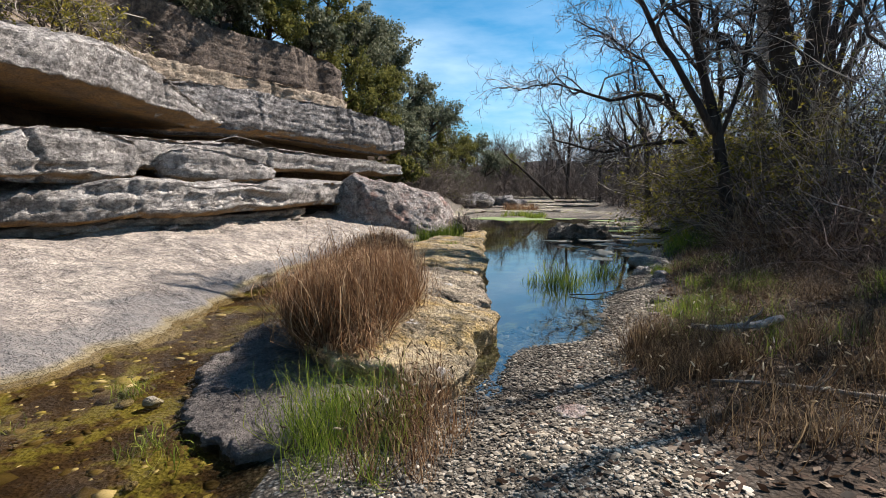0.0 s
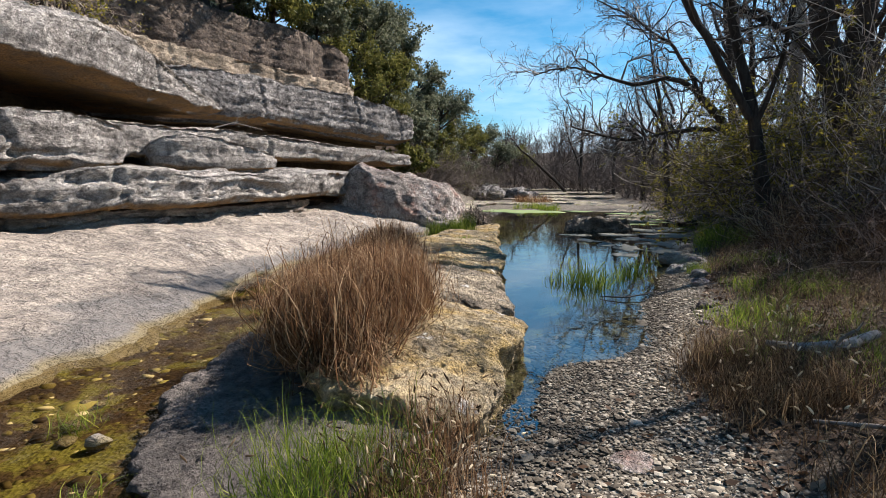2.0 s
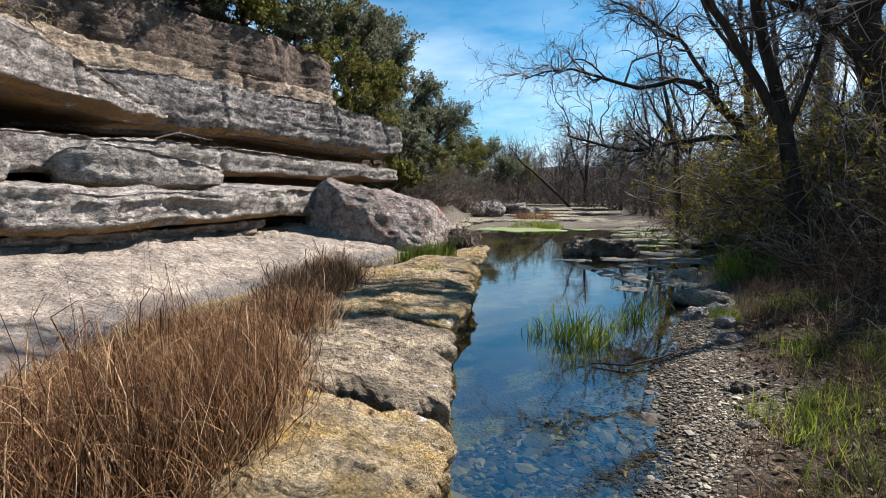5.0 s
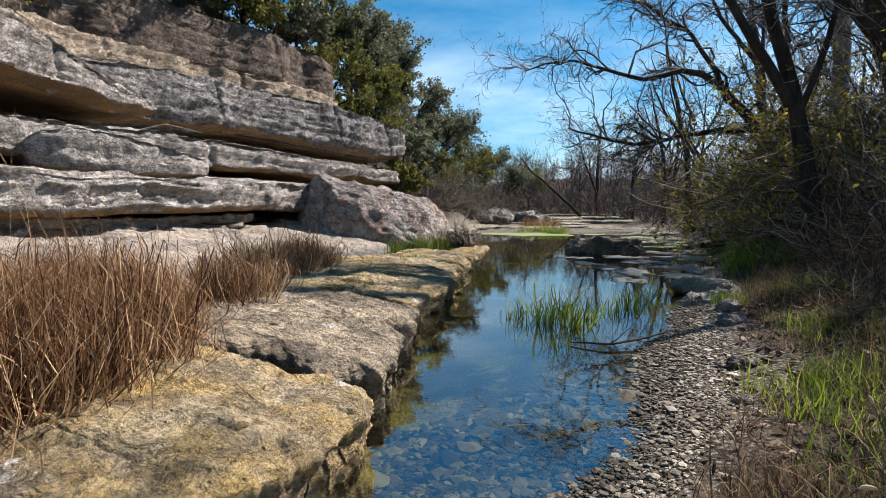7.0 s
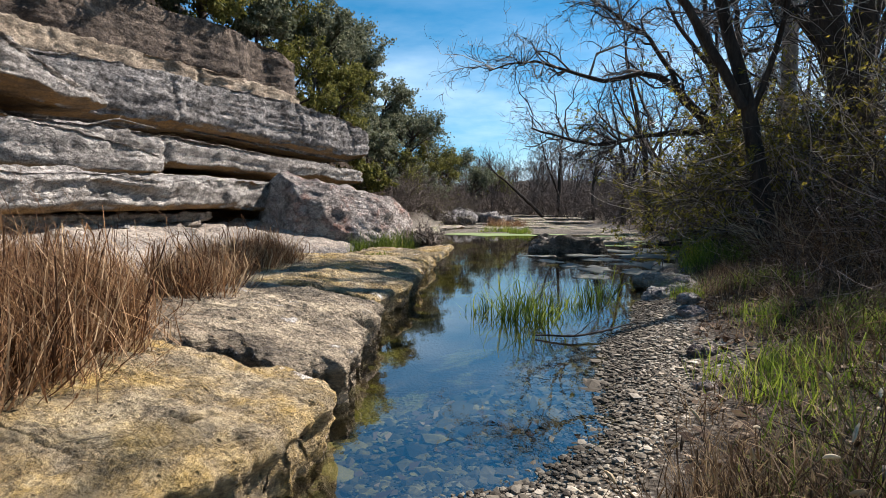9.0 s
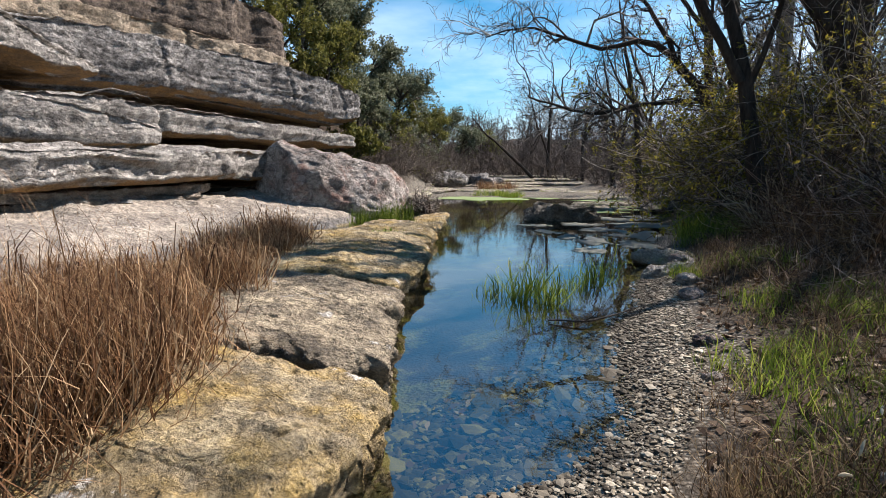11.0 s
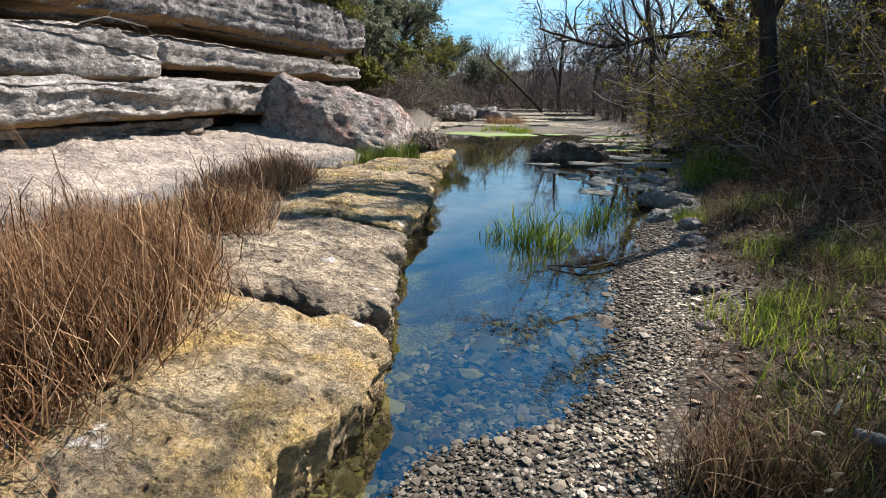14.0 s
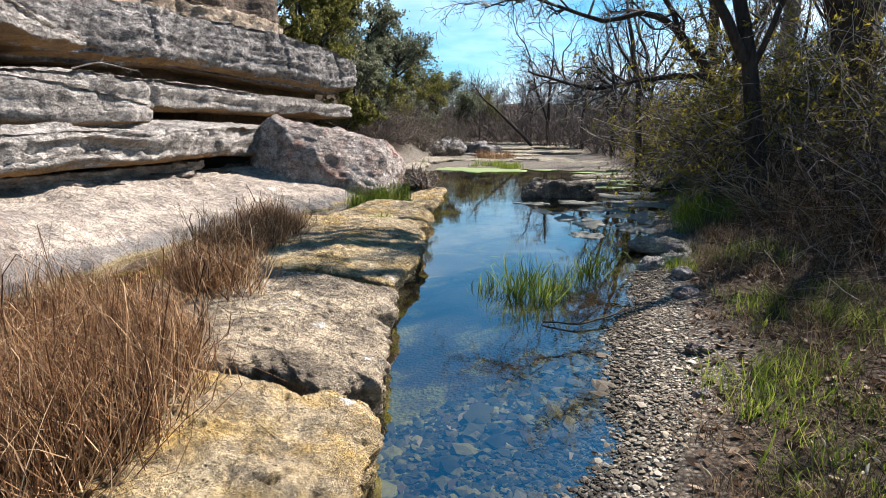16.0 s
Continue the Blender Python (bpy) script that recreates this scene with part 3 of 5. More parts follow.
def leafy_tree(name, place, height, spread, label, leaf, seed, many=9000, size=0.07, trunk=0.16, lean=(0, 0), group="", low=0.25, clumps=9):
    """An evergreen: short crooked trunk, limbs, and a crown of separate leaf clumps with gaps between them."""
    gen = np.random.default_rng(seed)
    tree = thing(name, label, "tree", place, group)
    lx, ly = lean
    main = [[(0, 0, -0.3, trunk), (lx * 0.3, ly * 0.3, height * 0.4, trunk * 0.75), (lx, ly, height * 0.95, trunk * 0.15)]]
    for i in range(clumps):
        a = gen.uniform(0, 2 * np.pi)
        z0 = gen.uniform(low, 0.75)
        r = spread * gen.uniform(0.55, 1.0) * (1.15 - 0.6 * z0)
        x0, y0 = lx * z0, ly * z0
        main.append([(x0, y0, height * z0, trunk * 0.45), (x0 + math.cos(a) * r * 0.6, y0 + math.sin(a) * r * 0.6, height * (z0 + 0.13), trunk * 0.25),
                     (x0 + math.cos(a) * r, y0 + math.sin(a) * r, height * (z0 + 0.18), trunk * 0.08)])
    P, R = limb_lines(main, 12, gen, 0.1)
    v, f = tubes(P, R, 8)
    tagged(part_np("trunk", v, f, M_BARK, tree, smooth=True), kind="stuff")
    p, w, r, _ = offshoots(P, R, 9, gen, 1.1, 0.35)
    Q = wander(p, w, spread * gen.uniform(0.2, 0.5, len(p)), 6, 0.3, 0.06, gen)
    v, f = tubes(Q, np.clip(r * 0.4, 0.006, 0.03)[:, None] * np.linspace(1, 0.3, 6)[None], 4)
    tagged(part_np("branchwork", v, f, M_TWIG, tree), kind="stuff")
    pick = gen.integers(0, len(Q), many)
    at = Q[pick, gen.integers(2, 6, many)] + gen.normal(size=(many, 3)) * spread * 0.055 * np.array([1, 1, 0.7])
    v, f = leaf_quads(at, size, gen)
    tagged(part_np("crown", v, f, leaf, tree), kind="stuff")
    return tree


def blades(foot, height, width, lean, gen, curl=0.5, k=6, side=None, bent=0.19):
    """Grass blades from foot places (n, 3): thin tapering strips that bow over. lean: how far tips stand out, as a share of the height."""
    n = len(foot)
    a = gen.uniform(0, 2 * np.pi, n)
    way = np.stack([np.cos(a), np.sin(a), np.zeros(n)], 1)
    if side is not None:
        way = way * 0.6 + side
    l = (lean * gen.uniform(0.1, 1.0, n))[:, None]
    h = np.asarray(height * gen.uniform(0.55, 1.15, n))[:, None]
    b = a + np.pi / 2 + gen.normal(size=n) * 0.6
    across = np.stack([np.cos(b), np.sin(b), np.zeros(n)], 1) * (width * gen.uniform(0.6, 1.3, n))[:, None]
    kink = gen.normal(size=(n, 3)) * bent * h
    rows = []
    for u in np.linspace(0, 1, k):
        c = foot + way * h * l * (u ** 1.8) + np.array([0, 0, 1.0]) * h * (u - curl * l * u ** 3 * 0.6) + kink * math.sin(math.pi * u)
        w = across * (1 - 0.88 * u)
        rows.append(np.stack([c - w, c + w], 1))
    v = np.stack(rows, 1).reshape(-1, 3)
    f = np.array([[2 * i, 2 * i + 1, 2 * i + 3, 2 * i + 2] for i in range(k - 1)])
    f = (f[None] + (np.arange(n) * 2 * k)[:, None, None]).reshape(-1, 4)
    return v, f


def grass_patch(name, label, at, height, width, lean, material, seed, category="grass", curl=0.5, heads=0, head_mat=None, side=None, group="", kink=0.19):
    gen = np.random.default_rng(seed)
    v, f = blades(at, height * np.clip(1 + 0.5 * fbm(at * (1, 1, 0), 2.2, 2, 0.5, seed), 0.4, 1.4), width, lean, gen, curl, side=side, bent=kink)
    ob = part_np(name, v, f, material)
    tagged(ob, label, category, group, "stuff")
    if heads:
        tip = v.reshape(len(at), -1, 3)[:, -1]
        pick = gen.choice(len(at), heads, replace=False)
        a = tip[pick]
        d = np.tile(np.array([[0.15, 0.1, -0.4]]), (heads, 1)) + gen.normal(size=(heads, 3)) * 0.35
        pts = wander(a, d, np.full(heads, 0.05), 4, 0.15, 0.0, gen)
        hv, hf = tubes(pts, np.array([[0.002, 0.005, 0.0045, 0.001]]).repeat(heads, 0), 5)
        part_np("seed_head", hv, hf, head_mat or M_STRAW, ob, "pale bristly seed heads")
    return ob

# ---- plan of the creek: where its edges run, by distance y ----
def edge_line(*pairs):
    a = np.array(pairs, float)
    return lambda y: np.interp(y, a[:, 0], a[:, 1])


X_CORE = edge_line((-60, -14), (4, -9.8), (9, -10.6), (12, -10.8), (16, -11.4), (20, -10.4), (24, -9.0), (28, -7.2), (34, -7.0), (60, -9), (200, -30))
X_SLOPE = edge_line((-60, -3.6), (2, -3.3), (5.2, -3.0), (6.2, -2.82), (7, -2.73), (8.1, -3.0), (9, -3.2), (10.5, -3.5), (13, -3.4), (16, -2.6), (18, -2.2), (22, -2.0), (29, -2.2), (45, -3.5), (200, -12))
X_SLAB = edge_line((-60, 0.2), (3.5, -0.1), (4.4, -0.5), (4.7, -0.95), (5.6, -1.5), (6.5, -1.72), (10, -1.9), (14, -1.7), (17, -1.1), (20, -1.0), (29, -1.4), (45, -2.4), (200, -8))
X_EDGE = edge_line((-60, 0.9), (5.3, 0.95), (7.5, 1.04), (8, 0.86), (9.3, 0.66), (10, 0.55), (11.5, 0.6), (12.4, 0.5), (13.7, 0.26), (15.3, 0.24), (18, -0.35), (21, -0.15), (29, -1.2), (45, -2.0), (200, -6))
X_GRAVEL = edge_line((-60, 1.3), (5.2, 1.0), (5.8, 1.08), (6.6, 1.2), (7.05, 1.3), (7.2, 1.6), (7.32, 1.88), (7.57, 2.14), (8.3, 2.34), (9.15, 2.52), (10, 2.7), (11.6, 3.15), (14.5, 4.1), (18, 5.3), (22, 6.2), (29, 6.3), (45, 6.5), (200, 12))
X_BANK = edge_line((-60, 2.6), (4.2, 2.35), (5.1, 2.3), (6.1, 2.1), (6.8, 2.15), (7.6, 2.5), (8.5, 2.98), (9.6, 3.25), (11.3, 3.65), (14, 4.45), (18, 5.7), (22, 6.6), (29, 7.0), (45, 7.2), (200, 16))


def smooth01(a, b, x):
    t = np.clip((x - a) / (b - a), 0, 1)
    return t * t * (3 - 2 * t)


def ground_height(x, y):
    """Height of the bare ground, over which rocks, gravel and plants lie. Water stands at 0."""
    x, y = np.asarray(x, float), np.asarray(y, float)
    pool = smooth01(5.2, 10.0, y) * (1 - smooth01(27.0, 30.5, y))
    far = smooth01(29, 33, y) * 0.06 + smooth01(36, 70, y) * 0.75 + smooth01(56, 88, y) * (4.0 + 0.5 * np.sin(x * 0.11 + 1.0) + 0.3 * np.sin(x * 0.31))
    stream = 1 - smooth01(15, 19, y)
    near = 0.07 * (1 - smooth01(4.0, 6.0, y))
    xc, xs, xl, xe, xg, xb = X_CORE(y), X_SLOPE(y), X_SLAB(y), X_EDGE(y), X_GRAVEL(y), X_BANK(y)
    hill = 6.6 * (1 - 0.35 * smooth01(27, 36, y))
    soft = smooth01(26, 34, y)
    nodes = [(-500 + 0 * y, 40 + 0 * y), (xc - 7, hill + 4.5), (xc - 2.6, hill), (xc - 1.8 + 1.5 * soft, hill * 0.1 + soft * hill * 0.6 + 0.3), (xs - 0.5, 0.0 + 0.45 * soft + far),
             (xs, -0.06 + far), ((xs + xl) / 2, -0.085 * stream + far), (xl, -0.045 * stream + far), (xl + 0.35, -0.04 + near + far),
             (xe - 0.25, near - 0.26 * pool + far), (xe + 0.1, near - 0.34 * pool + far), (np.maximum(xg - 0.75, xe + 0.14), near - 0.17 * pool + far), (np.maximum(xg, xe + 0.2), near + 0.002 + far), (xb, 0.075 + near * 0.6 + far),
             (xb + 0.7, 0.2 + far), (xb + 2.6, 0.42 + far), (xb + 7, 0.7 + far), (500 + 0 * y, 9 + 0 * y)]
    out = np.full(x.shape, nodes[0][1] if np.ndim(nodes[0][1]) == 0 else 0.0)
    for (xa, za), (xz, zz) in zip(nodes, nodes[1:]):
        t = (x - xa) / np.maximum(xz - xa, 1e-6)
        inside = (x >= xa) & (x <= xz)
        out = np.where(inside, za + (zz - za) * np.clip(t, 0, 1), out)
    p = np.stack([x.ravel(), y.ravel(), np.zeros(x.size)], 1)
    out = out + (fbm(p, 1.1, 4, 0.5, 3) * 0.03).reshape(x.shape) + (fbm(p, 0.12, 3, 0.5, 5).reshape(x.shape) * 0.5) * smooth01(2.5, 10, np.abs(x - xb - 3)) * (np.abs(x) > 9)
    return out


def ground_sheet():
    xs = np.unique(np.round(np.concatenate([-np.geomspace(12, 500, 24), np.arange(-12, -4, 0.3), np.arange(-4, 5, 0.07), np.arange(5, 12, 0.25), np.geomspace(12, 500, 24)]), 3))
    ys = np.unique(np.round(np.concatenate([-np.geomspace(4, 400, 16), np.arange(-4, 2, 0.3), np.arange(2, 14, 0.07), np.arange(14, 34, 0.2), np.arange(34, 80, 0.8), np.geomspace(80, 700, 24)]), 3))
    gx, gy = np.meshgrid(xs, ys)
    z = ground_height(gx, gy)
    v = np.stack([gx.ravel(), gy.ravel(), z.ravel()], 1)
    me = mesh_np("ground", v, grid_faces(len(ys), len(xs)), M_GROUND, True)
    nz = fbm(v, 1.5, 3, 0.5, 8) * 0.25
    bank = smooth01(-0.15, 0.5, (gx - X_BANK(gy)).ravel() + nz)
    hillside = smooth01(0.1, 0.8, (X_SLOPE(gy) - 0.6 - gx).ravel() + nz)
    for key, val in (("soil", np.maximum(np.maximum(bank, hillside), smooth01(52, 58, gy.ravel()))), ("wet", smooth01(0.02, -0.05, v[:, 2]))):
        me.attributes.new(key, "FLOAT", "POINT").data.foreach_set("value", val.astype(np.float32))
    return tagged(new("ground", me), "creek bed of pale gravel rising to dark leaf-strewn soil banks", "ground", kind="structure")


ground = ground_sheet()


def water_sheet(name, xs, ys, material, label, keep):
    gx, gy = np.meshgrid(xs, ys)
    v = np.stack([gx.ravel(), gy.ravel(), np.zeros(gx.size)], 1)
    f = grid_faces(len(ys), len(xs))
    c = v[f].mean(1)
    f = f[keep(c[:, 0], c[:, 1])]
    used, f = np.unique(f, return_inverse=True)
    ob = tagged(new(name, mesh_np(name, v[used], f.reshape(-1, 4), material, True)), label, "water", kind="structure")
    ob.visible_shadow = False
    return ob


WX, WY = np.r_[np.linspace(-4.6, -0.25, 16), np.linspace(0.0, 7.4, 25)], np.r_[np.linspace(-3, 16, 50), np.linspace(16.4, 33, 40)]
water_sheet("water", WX, WY, M_WATER, "still clear pool reflecting the blue sky", lambda x, y: ((x > -0.25) & (y > 4.4)) | (y > 16))
water_sheet("water", WX, WY, M_STREAM, "shallow clear side stream over yellow pebbles", lambda x, y: (((x < -0.25) & (y < 16)) | ((x < 0.9) & (y < 4.4))))

# ---- the cliff: beds of limestone, lowest first ----
X_APRON = edge_line((0, -11.5), (5, -9.9), (9, -8.1), (10.5, -7.3), (11.4, -6.8), (12.8, -6.3), (14.7, -5.9), (17, -5.6), (20, -5.2))


def slope_rock():
    """The pale bare rock that slants from the little side stream up to the foot of the cliff."""
    ys = np.arange(0.5, 20.2, 0.08)
    us = np.linspace(0, 1, 76)
    gy, gu = np.meshgrid(ys, us, indexing="ij")
    x0 = X_SLOPE(gy) + 0.10
    gx = x0 + (X_APRON(gy) - x0) * gu
    rise = 0.96 * gu ** 0.62 - 0.09
    v = np.stack([gx.ravel(), gy.ravel(), rise.ravel()], 1)
    steps = np.round((rise.ravel() + fbm(v, 0.8, 3, 0.5, 22) * 0.12) * 11) / 11
    w = smooth01(0.45, 0.9, gu.ravel())
    v[:, 2] = v[:, 2] * (1 - 0.75 * w) + steps * 0.75 * w
    v[:, 2] += fbm(v, 0.7, 3, 0.5, 20) * 0.09 * np.clip(gu.ravel() * 6, 0, 1) + fbm(v, 5.0, 4, 0.6, 21) * 0.022
    v[:, 0] += fbm(v * np.array([0, 1, 0]), 1.6, 4, 0.6, 23) * 0.16
    ob = part_np("rock_slope", v, grid_faces(len(ys), len(us)), M_SLOPE, smooth=True)
    return tagged(ob, "pale smooth limestone apron slanting into shallow stream", "rock slab")


apron = slope_rock()
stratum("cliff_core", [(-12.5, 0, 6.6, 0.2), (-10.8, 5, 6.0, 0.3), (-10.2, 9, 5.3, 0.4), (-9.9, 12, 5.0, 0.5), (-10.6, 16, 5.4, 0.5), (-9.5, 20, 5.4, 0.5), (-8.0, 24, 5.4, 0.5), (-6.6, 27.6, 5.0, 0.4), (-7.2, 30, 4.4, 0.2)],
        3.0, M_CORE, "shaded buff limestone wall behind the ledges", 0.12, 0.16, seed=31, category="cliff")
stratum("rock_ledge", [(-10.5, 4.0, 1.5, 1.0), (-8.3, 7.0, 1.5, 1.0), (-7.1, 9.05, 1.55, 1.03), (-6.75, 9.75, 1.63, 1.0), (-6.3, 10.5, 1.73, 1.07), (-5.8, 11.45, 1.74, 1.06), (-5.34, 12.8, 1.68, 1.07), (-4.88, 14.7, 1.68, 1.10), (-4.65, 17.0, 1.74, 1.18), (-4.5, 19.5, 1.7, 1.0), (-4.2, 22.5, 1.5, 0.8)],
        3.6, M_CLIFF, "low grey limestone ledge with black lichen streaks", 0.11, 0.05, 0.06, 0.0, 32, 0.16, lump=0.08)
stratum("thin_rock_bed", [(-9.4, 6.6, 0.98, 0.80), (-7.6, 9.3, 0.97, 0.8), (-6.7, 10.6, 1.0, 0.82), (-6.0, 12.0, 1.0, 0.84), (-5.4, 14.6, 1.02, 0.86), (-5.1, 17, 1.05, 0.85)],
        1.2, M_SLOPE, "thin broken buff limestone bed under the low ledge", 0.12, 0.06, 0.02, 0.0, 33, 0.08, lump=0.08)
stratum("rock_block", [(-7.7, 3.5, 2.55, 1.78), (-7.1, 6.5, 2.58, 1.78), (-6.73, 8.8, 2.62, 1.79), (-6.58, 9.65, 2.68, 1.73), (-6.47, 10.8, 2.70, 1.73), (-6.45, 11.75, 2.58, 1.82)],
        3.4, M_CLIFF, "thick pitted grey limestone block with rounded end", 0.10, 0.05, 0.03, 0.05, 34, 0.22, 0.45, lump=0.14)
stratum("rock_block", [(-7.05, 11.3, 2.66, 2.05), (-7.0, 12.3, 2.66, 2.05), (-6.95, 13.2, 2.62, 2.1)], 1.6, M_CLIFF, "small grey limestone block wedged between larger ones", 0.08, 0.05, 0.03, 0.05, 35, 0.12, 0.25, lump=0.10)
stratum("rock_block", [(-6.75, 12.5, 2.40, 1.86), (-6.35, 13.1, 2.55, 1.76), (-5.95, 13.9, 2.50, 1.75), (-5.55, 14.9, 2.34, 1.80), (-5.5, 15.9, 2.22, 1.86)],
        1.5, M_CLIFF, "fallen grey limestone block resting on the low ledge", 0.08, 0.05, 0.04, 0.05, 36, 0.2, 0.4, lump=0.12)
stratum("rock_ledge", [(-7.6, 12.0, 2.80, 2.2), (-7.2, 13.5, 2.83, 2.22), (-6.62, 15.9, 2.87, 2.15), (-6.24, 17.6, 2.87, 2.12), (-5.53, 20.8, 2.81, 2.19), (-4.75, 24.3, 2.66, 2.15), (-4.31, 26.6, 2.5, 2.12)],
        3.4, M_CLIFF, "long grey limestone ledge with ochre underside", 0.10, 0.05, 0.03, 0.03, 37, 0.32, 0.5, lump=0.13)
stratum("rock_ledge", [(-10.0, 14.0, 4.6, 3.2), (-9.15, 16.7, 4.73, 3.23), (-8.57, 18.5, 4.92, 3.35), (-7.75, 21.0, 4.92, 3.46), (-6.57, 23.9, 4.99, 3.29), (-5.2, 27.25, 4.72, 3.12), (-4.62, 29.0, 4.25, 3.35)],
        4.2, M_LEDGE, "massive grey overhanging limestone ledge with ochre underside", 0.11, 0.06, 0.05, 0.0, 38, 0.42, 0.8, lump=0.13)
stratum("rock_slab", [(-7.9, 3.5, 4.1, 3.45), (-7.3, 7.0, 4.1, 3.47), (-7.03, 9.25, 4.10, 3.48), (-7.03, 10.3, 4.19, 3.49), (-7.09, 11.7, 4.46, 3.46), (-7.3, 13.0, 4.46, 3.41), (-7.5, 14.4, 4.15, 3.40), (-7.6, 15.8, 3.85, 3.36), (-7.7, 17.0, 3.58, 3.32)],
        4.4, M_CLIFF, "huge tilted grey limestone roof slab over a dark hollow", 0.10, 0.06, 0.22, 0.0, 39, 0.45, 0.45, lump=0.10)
stratum("rock_bed", [(-9.4, 11.0, 5.3, 4.7), (-9.9, 15.6, 5.5, 4.8), (-9.3, 18.4, 5.5, 4.85), (-8.35, 21.6, 5.6, 4.9), (-7.3, 24.6, 5.6, 4.95), (-6.8, 26.6, 5.5, 4.9)],
        2.0, M_BENCH, "stepped tan limestone beds above the overhang", 0.12, 0.07, 0.10, 0.02, 40, 0.2, 0.6, lump=0.22)
stratum("upper_cliff", [(-13, 2, 7.0, 4.6), (-10.6, 9.0, 8.2, 4.9), (-10.3, 12.5, 8.2, 5.2), (-10.5, 16.0, 7.9, 5.4), (-9.85, 18.3, 7.4, 5.3), (-9.3, 19.9, 7.1, 5.3), (-8.45, 22.6, 7.3, 5.4), (-7.6, 25.8, 7.3, 5.45), (-7.3, 27.6, 6.9, 5.3)],
        3.0, M_UPPER, "dark stained upper limestone face below the trees", 0.06, 0.09, 0.05, 0.0, 41, 0.15, 0.9, lump=0.35, category="cliff")

# ---- the flat shelf along the pool, in cracked blocks ----
slab("shelf_block", [(0.45, 5.3), (0.82, 5.5), (0.93, 5.95), (0.85, 6.4), (0.94, 6.95), (1.02, 7.4), (0.96, 7.72), (0.87, 7.97), (0.66, 7.93), (0.55, 7.78), (0.36, 7.84), (0.0, 7.74), (-1.0, 7.6), (-1.1, 6.6), (-0.3, 5.6)],
     lambda x, y: 0.27 + 0.17 * np.clip((0.95 - x) / 0.9, 0, 1) - 0.05 * np.clip(y - 7.0, 0, 1) - 0.10 * np.clip(6.3 - y, 0, 1) + 0.03 * np.sin(y * 2), -0.3, M_SHELF, "yellowish pitted limestone shelf block at the water's edge", 96, 640, 0.05, seed=51, undercut=0.15, lump=0.016, ragged=0.07)
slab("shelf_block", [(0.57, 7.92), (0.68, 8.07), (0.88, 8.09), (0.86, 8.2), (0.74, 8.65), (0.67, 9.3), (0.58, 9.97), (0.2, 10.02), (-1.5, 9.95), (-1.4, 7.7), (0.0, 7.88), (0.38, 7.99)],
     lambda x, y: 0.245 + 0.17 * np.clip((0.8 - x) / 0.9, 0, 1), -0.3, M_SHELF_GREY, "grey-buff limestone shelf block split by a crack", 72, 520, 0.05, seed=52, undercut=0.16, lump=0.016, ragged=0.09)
slab("shelf_block", [(0.54, 10.1), (0.60, 10.8), (0.62, 11.5), (0.53, 12.4), (0.3, 13.3), (-0.2, 13.4), (-1.7, 13.3), (-1.7, 10.1), (0.2, 10.16)],
     lambda x, y: 0.26 + 0.16 * np.clip((0.6 - x) / 0.9, 0, 1), -0.3, M_SHELF, "pale limestone shelf block with ragged water edge", 46, 360, 0.04, seed=53, undercut=0.18, lump=0.014)
slab("shelf_block", [(0.28, 13.45), (0.30, 14.4), (0.22, 15.4), (-0.2, 16.3), (-1.1, 16.2), (-1.4, 13.4), (-0.3, 13.5)],
     lambda x, y: 0.27 + 0.08 * np.clip((0.2 - x), 0, 1), -0.3, M_SHELF, "small pale limestone block at the shelf's end", 18, 180, 0.10, seed=54, undercut=0.12)
slab("shelf_block", [(0.0, 16.4), (0.05, 18.4), (-0.12, 21.0), (-0.5, 21.3), (-0.9, 19.5), (-0.9, 16.5)], 0.075, -0.25, M_SHELF, "low wet limestone lip barely above the water", 16, 160, 0.04, 0.02, seed=55, undercut=0.05)
slab("rock_slab", [(-0.45, 4.35), (0.2, 4.7), (0.55, 5.35), (0.1, 6.3), (-0.6, 7.3), (-1.72, 7.3), (-1.73, 6.45), (-1.52, 5.65), (-1.0, 4.75)],
     lambda x, y: 0.03 + 0.10 * np.clip((x + 1.4) / 1.6, 0, 1) + 0.05 * np.clip((y - 4.7) / 1.5, 0, 1), -0.2, M_DARKSLAB, "dark low limestone slab between stream and grass", 44, 360, 0.025, 0.016, seed=56, undercut=0.03, lump=0.012, ragged=0.11)

# broken thin layers on the apron, under the low ledge
bl = np.random.default_rng(57)
for i in range(20):
    y = bl.uniform(8.0, 17.0)
    u = bl.uniform(0.8, 0.98)
    x = float(X_SLOPE(y) + (X_APRON(y) - X_SLOPE(y)) * u)
    w = bl.uniform(0.12, 0.34)
    chip = rock("broken_layer", (x, y, 0.96 * u ** 0.62 - 0.09 + 0.02), (w * 0.6, w, bl.uniform(0.05, 0.09)), (M_SLOPE, M_LEDGE, M_CLIFF)[i % 3], "", bl.uniform(-30, 50), bl.uniform(-10, 10), 700 + i, 0.35, 4, 9, category="", boxy=0.55)
    chip.parent = apron

# ---- boulders and loose rocks ----
rock("boulder", (-3.25, 19.7, 0.78), (2.25, 1.5, 1.22), M_BOULDER, "large grey boulder with rusty stains below the ledges", 36, -6, 61, 0.13, 6, 3, taper=0.16, boxy=0.75, pitch=6, faces=((-1.98, -0.67, 0.15, 0.74), (0.2, -0.375, 1.17, 0.66), (0.77, -1.21, 0.55, 0.66)))
rock("rock", (-0.95, 20.9, 0.12), (0.5, 0.35, 0.38), M_ISLAND, "small dark rock at the big boulder's foot", 20, 0, 62, 0.2, 4)
rock("rock", (3.2, 20.3, 0.02), (1.12, 0.85, 0.36), M_ISLAND, "dark mossy rock standing in the pool", 15, 0, 63, 0.4, 5, boxy=0.7)
